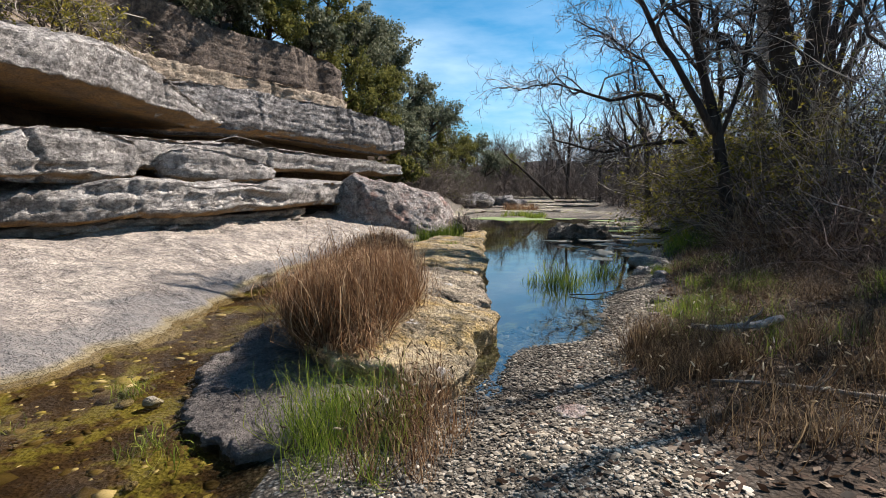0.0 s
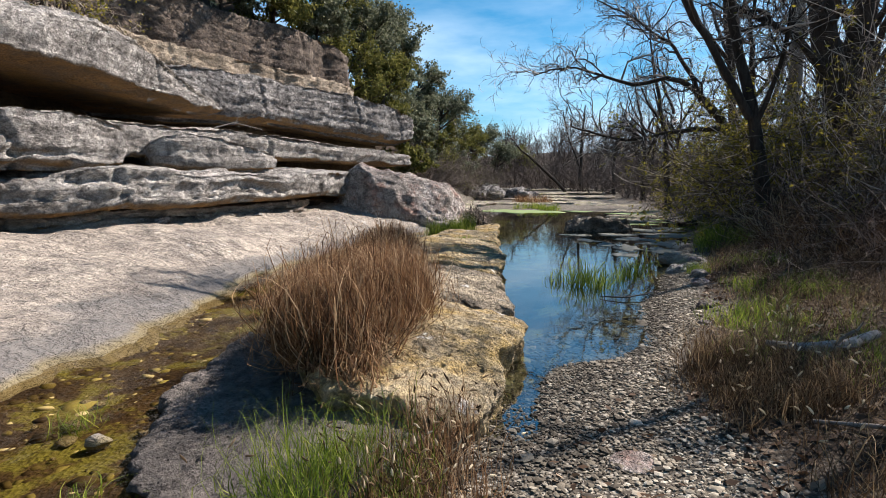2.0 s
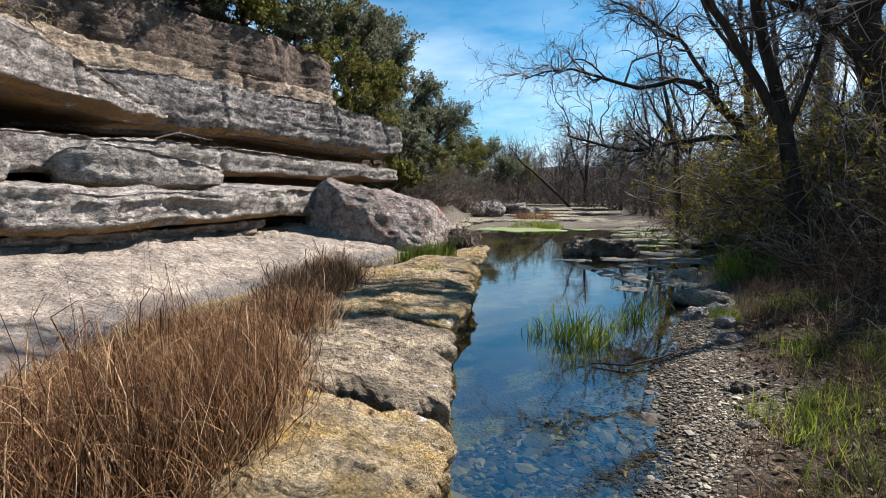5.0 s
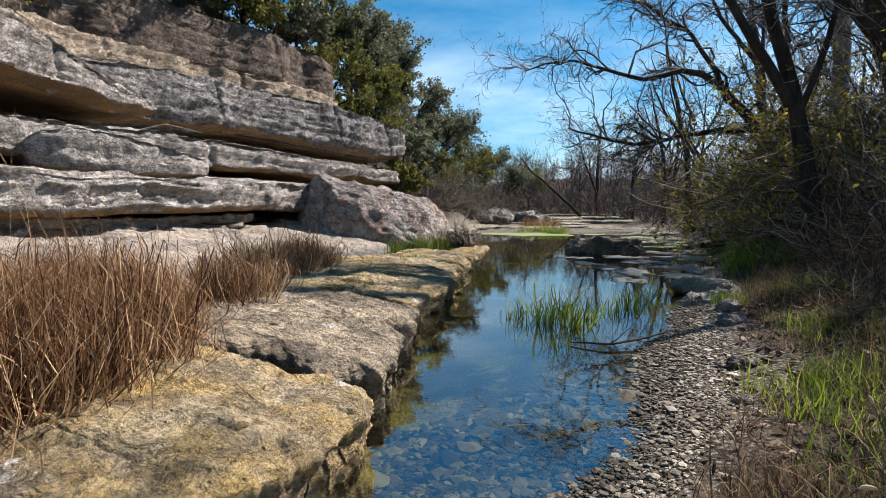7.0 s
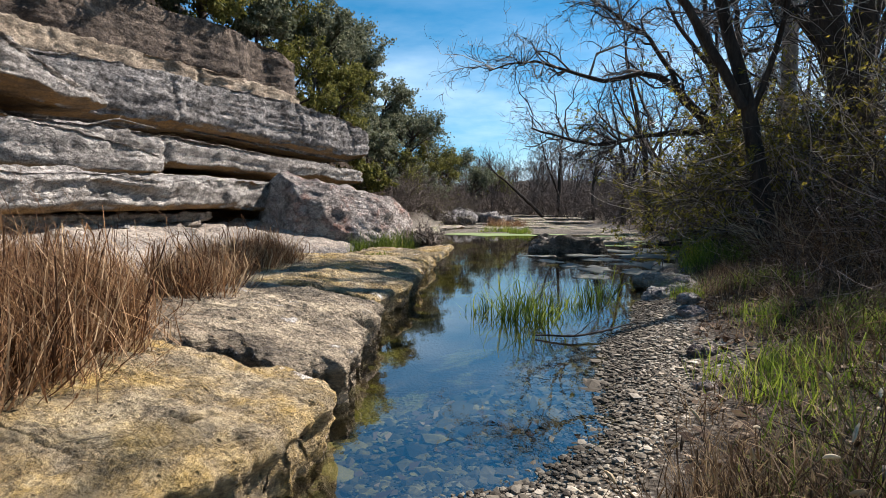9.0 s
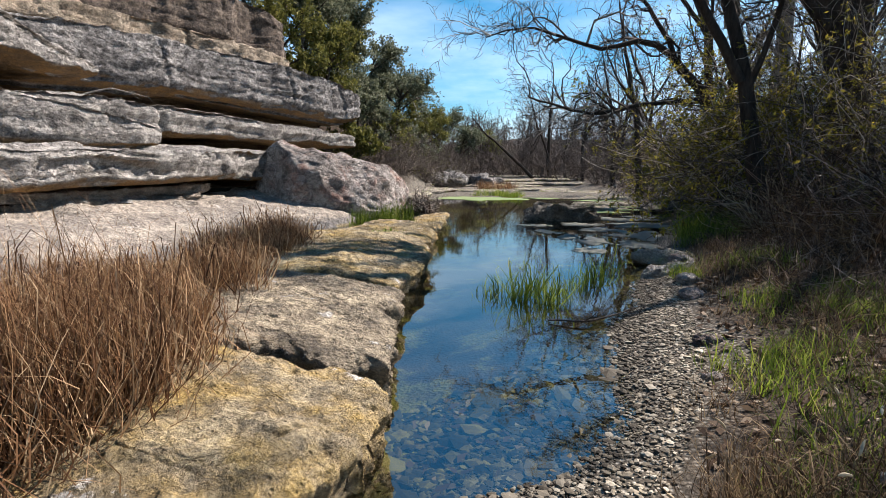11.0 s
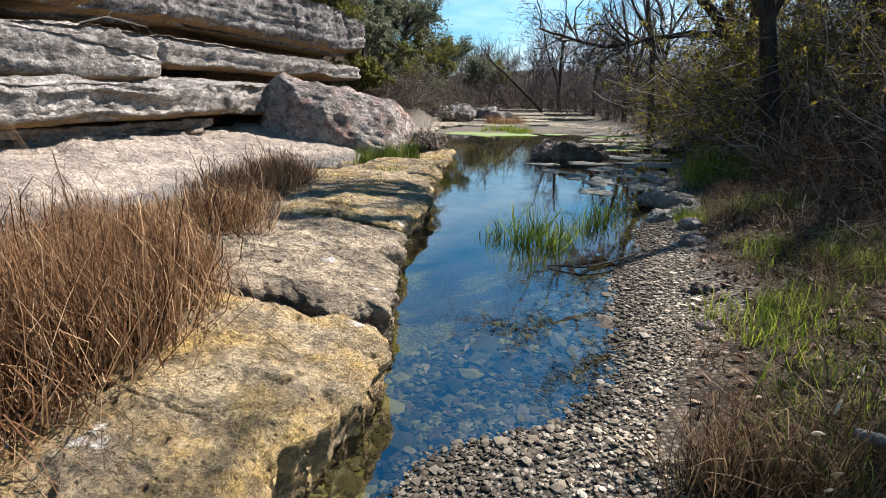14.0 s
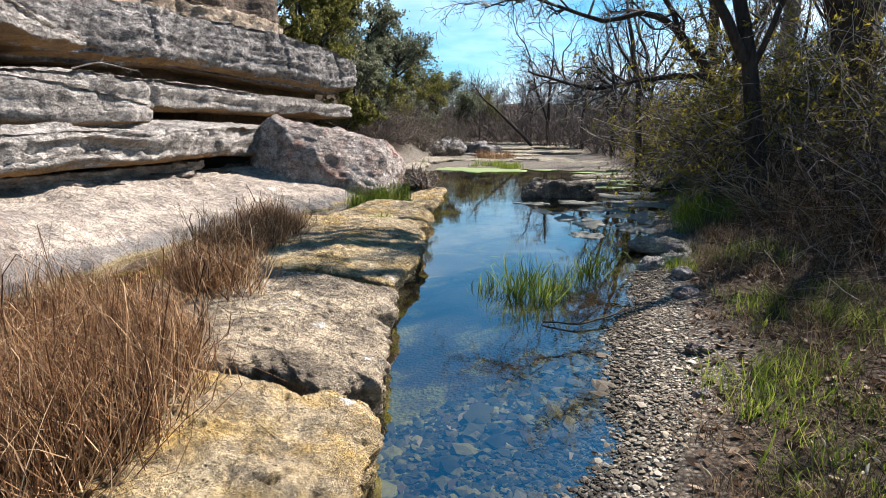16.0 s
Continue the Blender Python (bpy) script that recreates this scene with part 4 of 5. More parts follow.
rock("rock", (3.85, 13.2, 0.08), (0.40, 0.24, 0.13), M_FLAT, "flat tan rock at the gravel bank", 10, 0, 64, 0.3, 5, boxy=0.75)
rock("rock", (3.55, 12.15, 0.04), (0.22, 0.16, 0.10), M_CLIFF, "grey rock at the gravel bank", 40, 0, 65, 0.35, 5, boxy=0.75)
rock("rock", (3.9, 12.3, 0.08), (0.22, 0.16, 0.10), M_CLIFF, "grey rock at the gravel bank", -20, 0, 66, 0.35, 5, boxy=0.75)
rock("rock", (6.6, 20.5, 0.2), (0.7, 0.5, 0.45), M_ISLAND, "dark rock under the overhanging thicket", 0, 0, 67, 0.15, 4)
for i, (x, y, s) in enumerate([(-4.1, 42, 1.15), (-3.0, 42.6, 1.0), (-2.0, 42.2, 1.15), (-1.1, 43.0, 0.85), (-0.3, 42.6, 1.0), (-2.7, 40.6, 0.7), (-1.7, 40.2, 0.75), (0.4, 41.5, 0.7), (-4.8, 43.4, 1.0), (-2.4, 44.5, 1.2), (0.9, 43.5, 0.6)]):
    rock("boulder", (x, y, 0.30 + 0.14 * s), (s * 0.85, s * 0.7, s * 0.52), M_LEDGE if i % 3 else M_ISLAND, "weathered grey boulder in a distant pile", i * 37, 0, 70 + i, 0.3, 4, boxy=0.75, group="distant boulder pile")
for i, (x, y, a, b, z) in enumerate([(0.2, 36, 2.2, 1.2, 0.12), (3.0, 38, 2.6, 1.3, 0.14), (1.2, 41.5, 3.0, 1.4, 0.22), (5.4, 35.5, 2.4, 1.4, 0.12), (4.2, 44, 3.2, 1.8, 0.32), (0.5, 48, 3.4, 1.8, 0.42), (5.5, 50, 3.6, 2.2, 0.48), (6.2, 30.0, 1.8, 1.1, 0.08), (5.2, 26.5, 1.4, 0.8, 0.06), (4.8, 24.0, 1.1, 0.6, 0.05), (2.2, 56, 5, 2.4, 0.62), (-2.6, 34.5, 1.4, 2.4, 0.22), (-2.7, 29.0, 1.0, 2.6, 0.22)]):
    th = np.linspace(0, 2 * np.pi, 14, endpoint=False)
    g = np.random.default_rng(90 + i)
    rr = g.uniform(0.75, 1.1, 14)
    slab("rock_slab", np.stack([x + a * rr * np.cos(th), y + b * rr * np.sin(th)], 1), z, z - 0.35, M_FLAT, "flat pale limestone slab in the creek bed", 10, 90, 0.06, 0.03, seed=90 + i, undercut=0.1)

# ---- plants ----
def inside(poly, n, gen):
    """n random places in a polygon (x, y)."""
    q = np.asarray(poly, float)
    lo, hi = q.min(0), q.max(0)
    got = []
    while sum(len(g) for g in got) < n:
        p = gen.uniform(lo, hi, (n * 2, 2))
        x, y = p[:, 0], p[:, 1]
        ok = np.zeros(len(p), bool)
        for (x1, y1), (x2, y2) in zip(q, np.roll(q, -1, 0)):
            hit = ((y1 > y) != (y2 > y)) & (x < (x2 - x1) * (y - y1) / (y2 - y1 + 1e-12) + x1)
            ok ^= hit
        got.append(p[ok])
    return np.concatenate(got)[:n]


def on_ground(p, z=None):
    return np.c_[p, ground_height(p[:, 0], p[:, 1]) - 0.02 if z is None else np.full(len(p), z)]


def tufted(poly, n, tufts, spread, gen):
    """Feet gathered in tufts."""
    c = inside(poly, tufts, gen)
    return c[gen.integers(0, tufts, n)] + gen.normal(size=(n, 2)) * spread


g0 = np.random.default_rng(100)
grass_patch("dry_grass_clump", "dense russet dry bunchgrass growing on the shelf", on_ground(tufted([(0.04, 5.4), (-0.06, 6.3), (0.02, 7.1), (-0.15, 7.5), (-0.55, 8.1), (-1.05, 8.0), (-1.1, 6.9), (-0.6, 6.0)], 26000, 120, 0.075, g0), 0.3), 0.58, 0.0042, 0.5, M_DRY, 101, kink=0.22)
grass_patch("dry_grass_leaves", "short curled russet leaves in the bunchgrass", on_ground(tufted([(0.04, 5.4), (-0.06, 6.3), (0.02, 7.1), (-0.15, 7.5), (-0.55, 8.1), (-1.05, 8.0), (-1.1, 6.9), (-0.6, 6.0)], 5000, 120, 0.09, g0), 0.34), 0.42, 0.0062, 1.5, M_DRY, 108, curl=1.0, kink=0.3)
grass_patch("grass_stalks", "thin tall dry seed stalks above the bunchgrass", on_ground(tufted([(0.0, 5.6), (-0.1, 7.4), (-0.9, 8.0), (-1.0, 6.8)], 170, 60, 0.1, g0), 0.3), 1.0, 0.0028, 0.4, M_DRY, 107)
grass_patch("dry_grass_clump", "lower russet dry bunchgrass along the shelf", on_ground(tufted([(-0.55, 9.1), (-0.85, 10), (-1.15, 11.3), (-1.25, 12.4), (-1.7, 12.2), (-1.5, 9.8), (-1.0, 9.0)], 9000, 60, 0.085, g0), 0.3), 0.50, 0.0055, 0.9, M_DRY, 102, kink=0.28)
grass_patch("green_grass_clump", "fresh green grass at the near end of the shelf", on_ground(tufted([(-0.1, 4.0), (-0.15, 4.75), (0.15, 5.3), (0.55, 4.9), (0.5, 4.2)], 1000, 20, 0.08, g0), 0.06), 0.42, 0.0032, 0.7, M_GREEN, 103, heads=50)
grass_patch("dry_grass_clump", "thin straw-coloured weeds with seed heads", on_ground(tufted([(0.35, 3.95), (0.3, 4.8), (0.55, 5.5), (0.92, 5.35), (0.8, 4.2)], 900, 20, 0.05, g0), 0.05), 0.42, 0.0024, 0.5, M_DRY, 104, heads=120)
grass_patch("green_grass_clump", "green grass tuft at the foot of the boulder", on_ground(tufted([(-1.5, 15.9), (-0.6, 16.1), (-0.5, 17.0), (-1.5, 17.3)], 1500, 12, 0.10, g0), 0.1), 0.5, 0.006, 0.6, M_GREEN, 105)
grass_patch("green_grass_clump", "small green tuft in the shelf's crack", on_ground(tufted([(-0.6, 13.2), (-0.2, 13.2), (-0.2, 13.6), (-0.6, 13.6)], 250, 4, 0.07, g0), 0.3), 0.16, 0.006, 0.8, M_GREEN, 106)
for i, (x, y, n, h) in enumerate([(a, b, int(c * 0.32), d) for a, b, c, d in [(1.45, 11.0, 150, 0.26), (1.75, 10.8, 260, 0.42), (2.05, 10.7, 200, 0.34), (2.25, 11.1, 160, 0.36), (2.5, 11.6, 130, 0.30), (2.75, 11.9, 150, 0.32), (1.95, 11.3, 120, 0.3), (2.95, 12.3, 120, 0.28)]]):
    feet = np.c_[g0.normal(size=(n, 2)) * 0.06 + (x, y), np.full(n, -0.1)]
    grass_patch("water_grass", "bright green grass tuft standing in shallow water", feet, h + 0.12, 0.008, 0.9, M_GREEN, 110 + i, group="grass in the pool")

# the bank: straw, russet tufts and green patches
feet = on_ground(tufted([(2.75, 4.7), (2.35, 5.4), (2.2, 6.4), (2.6, 7.6), (3.1, 8.6), (3.4, 9.8), (3.8, 11.4), (4.6, 14), (5.8, 18), (8.5, 18), (8.0, 11), (6.8, 4.7)], 30000, 620, 0.10, g0))
grass_patch("bank_grass", "tangled straw-brown dead grass covering the bank", feet, 0.19, 0.0030, 1.6, M_STRAW, 121, heads=260)
for i, (poly, n, t, h, mat, lab) in enumerate([
        ([(2.3, 5.8), (2.3, 6.8), (3.1, 7.2), (3.3, 5.9)], 3600, 34, 0.27, M_STRAW, "straw-brown dry grass tuft beside the gravel"),
        ([(3.2, 4.6), (3.2, 6.6), (5.2, 6.8), (5.0, 4.6)], 2200, 30, 0.34, M_STRAW, "tall straw grass tuft on the bank"),
        ([(2.6, 4.6), (2.4, 5.6), (3.4, 5.6), (3.4, 4.6)], 400, 16, 0.3, M_STRAW, "straw grass with pale seed heads on the bank"),
        ([(2.9, 7.6), (3.0, 8.7), (3.9, 8.8), (3.8, 7.6)], 620, 20, 0.22, M_GREEN, "bright green grass patch on the bank"),
        ([(3.4, 9.0), (3.5, 10.4), (5.0, 10.6), (4.8, 9.0)], 950, 34, 0.24, M_GREEN, "green grass patch on the bank"),
        ([(2.6, 6.6), (2.7, 7.4), (3.3, 7.4), (3.2, 6.5)], 300, 9, 0.2, M_GREEN, "green grass among dead stalks"),
        ([(3.6, 11.2), (3.9, 12.6), (5.2, 12.6), (5.0, 11.2)], 700, 18, 0.26, M_GREEN, "green grass patch on the bank"),
        ([(5.0, 7.2), (5.0, 8.8), (6.6, 8.8), (6.4, 7.2)], 700, 18, 0.28, M_GREEN, "green grass patch on the bank"),
        ([(2.55, 6.2), (2.65, 7.6), (4.3, 8.2), (4.1, 6.2)], 620, 26, 0.2, M_GREEN, "green grass among dead stalks on the bank"),
        ([(4.6, 14.5), (5.2, 16.5), (6.2, 16.5), (5.4, 14.3)], 900, 16, 0.5, M_GREEN, "green grass patch at the water's edge"),
        ([(5.9, 20.4), (6.1, 21.4), (6.8, 21.2), (6.5, 20.3)], 500, 7, 0.5, M_GREEN, "green tuft at the far water's edge"),
        ([(0.2, 31.0), (2.2, 30.2), (2.4, 31.6), (0.4, 32.4)], 900, 14, 0.35, M_GREEN, "green tufts on the algae flat"),
        ([(0.0, 37.0), (1.8, 36.2), (2.2, 38.2), (0.2, 39.0)], 900, 14, 0.5, M_DRY, "russet tufts among the far slabs")]):
    grass_patch("grass_tuft", lab, on_ground(tufted(poly, n, t, 0.08 if poly[0][1] < 20 else 0.2, g0)), h, 0.012 if poly[0][1] >= 20 else 0.0044 if mat is M_GREEN else 0.0032, 0.85, mat, 130 + i, heads=min(70, n // 60) if mat is M_STRAW else 0)



def foxtails(poly, n, seed):
    """Bent stalks, each with a pale bristly head."""
    gen = np.random.default_rng(seed)
    feet = on_ground(inside(poly, n, gen))
    way = np.c_[gen.normal(size=(n, 2)) * 0.35, np.ones(n)]
    P = wander(feet, way, gen.uniform(0.3, 0.5, n), 7, 0.10, -0.05, gen)
    ob = part_np("foxtail_grass", *tubes(P, np.full((n, 7), 0.0014), 3), M_STRAW)
    d = P[:, -1] - P[:, -2] + np.array([0, 0, -0.02])
    H = wander(P[:, -1], d, gen.uniform(0.035, 0.06, n), 5, 0.1, -0.12, gen)
    part_np("seed_head", *tubes(H, np.array([[0.002, 0.0055, 0.006, 0.0045, 0.0015]]).repeat(n, 0), 6), M_FOXTAIL, ob, "pale bristly seed heads")
    return tagged(ob, "drooping foxtail grass with pale seed heads", "grass", kind="stuff")


foxtails([(2.2, 5.7), (2.3, 7.0), (3.4, 7.4), (3.6, 5.6)], 70, 151)
foxtails([(2.5, 4.8), (2.4, 5.6), (3.6, 5.6), (3.6, 4.8)], 25, 152)
foxtails([(0.3, 4.2), (0.2, 4.9), (0.8, 5.2), (0.85, 4.3)], 40, 153)


def brambles(name, label, poly, n, height, material, seed, thick=0.004, k=7, drop=-0.06, category="bramble", z=None):
    gen = np.random.default_rng(seed)
    p = on_ground(inside(poly, n, gen), z)
    d = gen.normal(size=(n, 3)) * np.array([0.6, 0.6, 0.25]) + np.array([0, 0, 0.9])
    P = wander(p, d, height * gen.uniform(0.5, 1.7, n), k, 0.36, drop, gen)
    P[..., 2] = np.maximum(P[..., 2], ground_height(P[..., 0], P[..., 1]) + 0.01)
    R = (thick * gen.uniform(0.5, 1.6, n))[:, None] * np.linspace(1, 0.35, k)[None]
    a = tubes(P, R, 3)
    q, w, r, _ = offshoots(P, R, 2, gen, 1.0, 0.2)
    Q = wander(q, w, height * gen.uniform(0.12, 0.4, len(q)), 4, 0.25, drop, gen)
    b = tubes(Q, (r * 0.6)[:, None] * np.linspace(1, 0.4, 4)[None], 3)
    v, f = joined([a, b])
    return tagged(part_np(name, v, f, material), label, category, kind="stuff")


brambles("bramble_thicket", "dark tangled bramble stems under the trees", [(6.0, 11), (6.0, 15), (6.8, 19), (7.7, 23), (9.8, 23), (9.5, 11)], 3000, 1.5, M_BRAMBLE, 141, 0.006)
brambles("bramble_thicket", "reddish tangled brush along the bank", [(6.2, 6), (5.6, 11.5), (9.5, 11.5), (10, 6)], 1700, 1.3, M_BRAMBLE, 142, 0.005)
brambles("dead_weeds", "thin dry weed stems standing on the bank", [(4.1, 9.5), (4.8, 13.5), (6.2, 13.5), (6, 8)], 600, 0.55, M_BRAMBLE, 143, 0.003, drop=-0.02, category="weeds")
brambles("dead_weeds", "thin dry weed stems standing on the bank", [(2.8, 5), (2.4, 6), (3.2, 7.6), (4.2, 10.5), (6, 10.5), (5.4, 4)], 1300, 0.45, M_STRAW, 144, 0.0024, drop=-0.07, category="weeds")

brambles("dead_weeds", "russet dead weeds at the foot of the thicket", [(5.2, 11.0), (5.6, 14.5), (6.6, 16.5), (7.4, 16), (6.6, 10.5)], 900, 0.8, M_DRY, 146, 0.004, drop=-0.03, category="weeds")
brambles("dead_stalks", "pale fluffy dead stalks standing at the thicket's edge", [(6.05, 15.0), (6.1, 15.5), (6.4, 15.5), (6.35, 15.0)], 60, 0.9, M_FOXTAIL, 155, 0.010, drop=0.02, category="weeds")
brambles("dead_grass", "pale bent dead stalks tangled in the bunchgrass", [(0.05, 5.5), (0.0, 7.0), (-0.6, 8.0), (-1.0, 7.9), (-1.0, 6.8), (-0.5, 6.0)], 700, 0.42, M_STRAW, 145, 0.0024, drop=-0.07, category="grass", z=0.33)
for i, (x, y, n) in enumerate([(-1.9, 5.35, 60), (-1.15, 4.5, 70), (-0.85, 4.42, 40), (-2.4, 4.6, 40)]):
    feet = np.c_[g0.normal(size=(n, 2)) * 0.09 + (x, y), np.full(n, -0.05)]
    grass_patch("water_grass", "small green grass tuft in the side stream", feet, 0.14, 0.004, 1.2, M_GREEN, 147 + i, group="grass in the side stream")

# the standing trees over the bank
STD = [(15, 2.2, 0.4, 4, 8), (8, 1.0, 0.42, 3, 6), (5, 0.45, 0.4, 3, 4)]
bare_tree("bare_tree", [[(6.35, 16.0, 0.2, 0.17), (6.2, 16.0, 2.0, 0.15), (5.83, 16.0, 3.4, 0.12), (5.4, 16.0, 5.2, 0.10), (5.0, 16.1, 9.0, 0.06), (4.8, 16.2, 12.5, 0.02)],
                        [(5.9, 16.0, 3.0, 0.10), (5.2, 15.9, 4.0, 0.085), (4.4, 15.7, 5.0, 0.07), (3.4, 15.4, 6.8, 0.05), (2.8, 15.2, 9.5, 0.02)],
                        [(6.0, 16.0, 2.6, 0.06), (6.4, 15.6, 4.5, 0.045), (6.6, 15.4, 7.0, 0.02)]],
          "bare dark tree with a long leaning limb", M_BARK, STD, 201, M_TWIG, leaves=(260, 0.035, M_YELLOW))
bare_tree("bare_tree", [[(8.75, 21, 0.4, 0.24), (8.7, 21, 3.0, 0.21), (8.62, 21, 6.6, 0.18), (8.7, 21.2, 12, 0.08)]],
          "pale smooth-barked tree trunk behind the thicket", M_PALEBARK, [(16, 2.4, 0.2, 5, 8), (8, 1.0, 0.25, 3, 6), (5, 0.5, 0.3, 3, 4)], 202, M_TWIG)
bare_tree("bare_tree", [[(8.6, 17.5, 0.3, 0.46), (8.5, 17.5, 2.2, 0.42), (8.35, 17.5, 3.7, 0.36), (7.75, 17.4, 5.4, 0.27), (7.0, 17.2, 8.5, 0.2), (6.4, 17.0, 14, 0.05)],
                        [(8.45, 17.5, 2.9, 0.30), (8.75, 17.6, 4.5, 0.26), (8.85, 17.7, 6.5, 0.22), (9.0, 17.6, 10, 0.14), (8.8, 17.4, 15, 0.04)],
                        [(8.3, 17.4, 3.9, 0.12), (6.8, 16.6, 5.0, 0.08), (5.2, 16.0, 5.6, 0.05), (3.9, 15.4, 6.5, 0.02)]],
          "thick dark forked tree trunk on the bank", M_BARK, STD, 203, M_TWIG)
bare_tree("bare_tree", [[(10.2, 15.8, 0.4, 0.36), (10.2, 15.8, 3.5, 0.32), (10.6, 15.6, 7, 0.2), (11, 15.5, 10, 0.06)],
                        [(10.2, 15.8, 3.0, 0.2), (9.4, 15.3, 5.0, 0.14), (8.9, 15.0, 8.0, 0.05)]],
          "dark tree with twiggy crown on the bank", M_BARK, STD, 204, M_TWIG)
bare_tree("bare_tree", [[(8.0, 20.2, 0.3, 0.2), (7.2, 20.1, 2.4, 0.17), (5.8, 20.0, 3.9, 0.10), (4.9, 20.0, 4.6, 0.07), (4.2, 20.0, 4.1, 0.06), (3.0, 19.9, 4.6, 0.04), (1.9, 19.8, 4.9, 0.025), (1.3, 19.8, 4.6, 0.015)],
                        [(6.6, 20.0, 3.1, 0.09), (5.2, 19.8, 3.0, 0.06), (3.6, 19.6, 2.7, 0.04), (2.2, 19.4, 3.1, 0.02)],
                        [(6.0, 20.0, 3.8, 0.08), (4.9, 20.3, 5.6, 0.05), (3.6, 20.5, 6.6, 0.03), (2.6, 20.5, 7.2, 0.015)],
                        [(7.3, 20.1, 2.3, 0.1), (7.2, 20.3, 5.0, 0.07), (6.6, 20.5, 8.0, 0.03)]],
          "bare leaning tree reaching crooked limbs over the creek", M_BARK, [(20, 2.0, 0.46, 4, 8), (9, 0.8, 0.46, 3, 6), (5, 0.4, 0.45, 3, 4)], 205, M_TWIG, wobble=0.2)

# Two trees mostly beyond the right edge, added to shade the bank.
bare_tree("bare_tree", [[(10.6, 11.6, 0.5, 0.22), (10.4, 11.6, 3.0, 0.19), (10.0, 11.4, 6.5, 0.13), (9.6, 11.2, 12, 0.03)], [(10.4, 11.6, 2.6, 0.13), (9.3, 11.2, 4.6, 0.1), (8.0, 10.8, 7.5, 0.05), (7.2, 10.4, 10, 0.02)]],
          "dark bare tree with dense twigs on the bank", M_BARK, STD, 206, M_TWIG)
bare_tree("bare_tree", [[(11.5, 8.2, 0.5, 0.2), (11.3, 8.2, 3.0, 0.17), (10.6, 8.0, 7.0, 0.1), (10.2, 7.8, 11, 0.03)], [(11.3, 8.2, 2.2, 0.11), (10.0, 8.0, 4.2, 0.08), (8.4, 7.8, 6.4, 0.04)]],
          "dark bare tree with dense twigs on the bank", M_BARK, STD, 207, M_TWIG)


def shrub(name, label, place, stems, height, spread, seed, leaves=None, bark=M_TWIG, group="", out=(0, 0)):
    gen = np.random.default_rng(seed)
    ob = thing(name, label, "shrub", place, group)
    p = np.c_[gen.normal(size=(stems, 2)) * 0.14, np.full(stems, -0.05)]
    d = np.c_[gen.normal(size=(stems, 2)) * spread + out, np.ones(stems)]
    P = wander(p, d, height * gen.uniform(0.6, 1.2, stems), 9, 0.29, -0.03, gen)
    R = (0.022 * gen.uniform(0.5, 1.3, stems))[:, None] * np.linspace(1, 0.25, 9)[None]
    fine = [tubes(P, R, 4)]
    for many, ln, k in ((6, 0.32, 6), (3, 0.15, 4)):
        q, w, r, _ = offshoots(P, R, many, gen, 0.9, 0.2)
        P = wander(q, w, height * ln * gen.uniform(0.5, 1.2, len(q)), k, 0.36, 0.0, gen)
        R = np.clip(r * 0.55, 0.006, None)[:, None] * np.linspace(1, 0.4, k)[None]
        fine.append(tubes(P, R, 3))
    v, f = joined(fine)
    part_np("branchwork", v, f, bark, ob)["kind"] = "stuff"
    if leaves:
        many, size, mat = leaves
        at = P[gen.integers(0, len(P), many), gen.integers(1, 3, many)] + gen.normal(size=(many, 3)) * 0.03
        v, f = leaf_quads(at, size, gen)
        part_np("foliage", v, f, mat, ob)["kind"] = "stuff"
    return ob


for i, (x, y, st, h, sp, lv) in enumerate([(6.7, 15.2, 22, 2.6, 0.5, 600), (6.9, 17.4, 34, 3.8, 0.55, 1500), (7.4, 19.4, 38, 4.4, 0.5, 2000), (8.2, 21.7, 38, 4.4, 0.5, 1600), (8.0, 24.5, 34, 4.2, 0.5, 700), (7.0, 14.0, 30, 3.4, 0.5, 500),
                                         (7.4, 11.6, 26, 2.8, 0.5, 120), (7.8, 9.2, 26, 2.6, 0.5, 60), (7.6, 18.6, 34, 4.6, 0.45, 700), (8.4, 14.6, 34, 4.4, 0.45, 200), (9.2, 12.0, 34, 4.2, 0.45, 60), (8.4, 27.5, 32, 4.0, 0.5, 400), (8.6, 31, 30, 4.0, 0.5, 200),
                                         (9.6, 17.0, 34, 5.2, 0.4, 200), (9.4, 20.0, 34, 5.2, 0.45, 500), (9.0, 23.5, 34, 5.0, 0.5, 500), (10.4, 14.0, 34, 5.0, 0.4, 60), (11.2, 18.6, 34, 5.6, 0.4, 0), (10.6, 22.0, 34, 5.4, 0.4, 0), (9.4, 9.6, 30, 3.6, 0.45, 0), (9.6, 27.0, 30, 5.0, 0.5, 300), (8.8, 16.2, 38, 5.8, 0.4, 500), (9.9, 12.6, 36, 5.8, 0.4, 100), (8.9, 19.2, 36, 5.8, 0.42, 600)]):
    x += 1.2 if y > 13 and x < 8 else 0.5
    shrub("bush", "leafless tangled bush with a few yellow-green leaves" if lv else "leafless tangled brown bush on the bank", (x, y, float(ground_height(x, y))), st, h, sp * 0.8, 220 + i, (int(lv * 2.6), 0.036, M_YELLOW) if lv else None, out=(-0.05, 0))
for i, (x, y, z) in enumerate([(6.6, 13.0, 1.0), (6.9, 11.2, 0.9), (7.4, 12.2, 1.4)]):
    gen = np.random.default_rng(240 + i)
    v, f = leaf_quads(gen.normal(size=(60, 3)) * (0.14, 0.14, 0.18) + (x, y, z), 0.05, gen)
    tagged(part_np("leaf_spray", v, f, M_YELLOW), "bright yellow leaves on a thin vine", "leaves", kind="stuff")

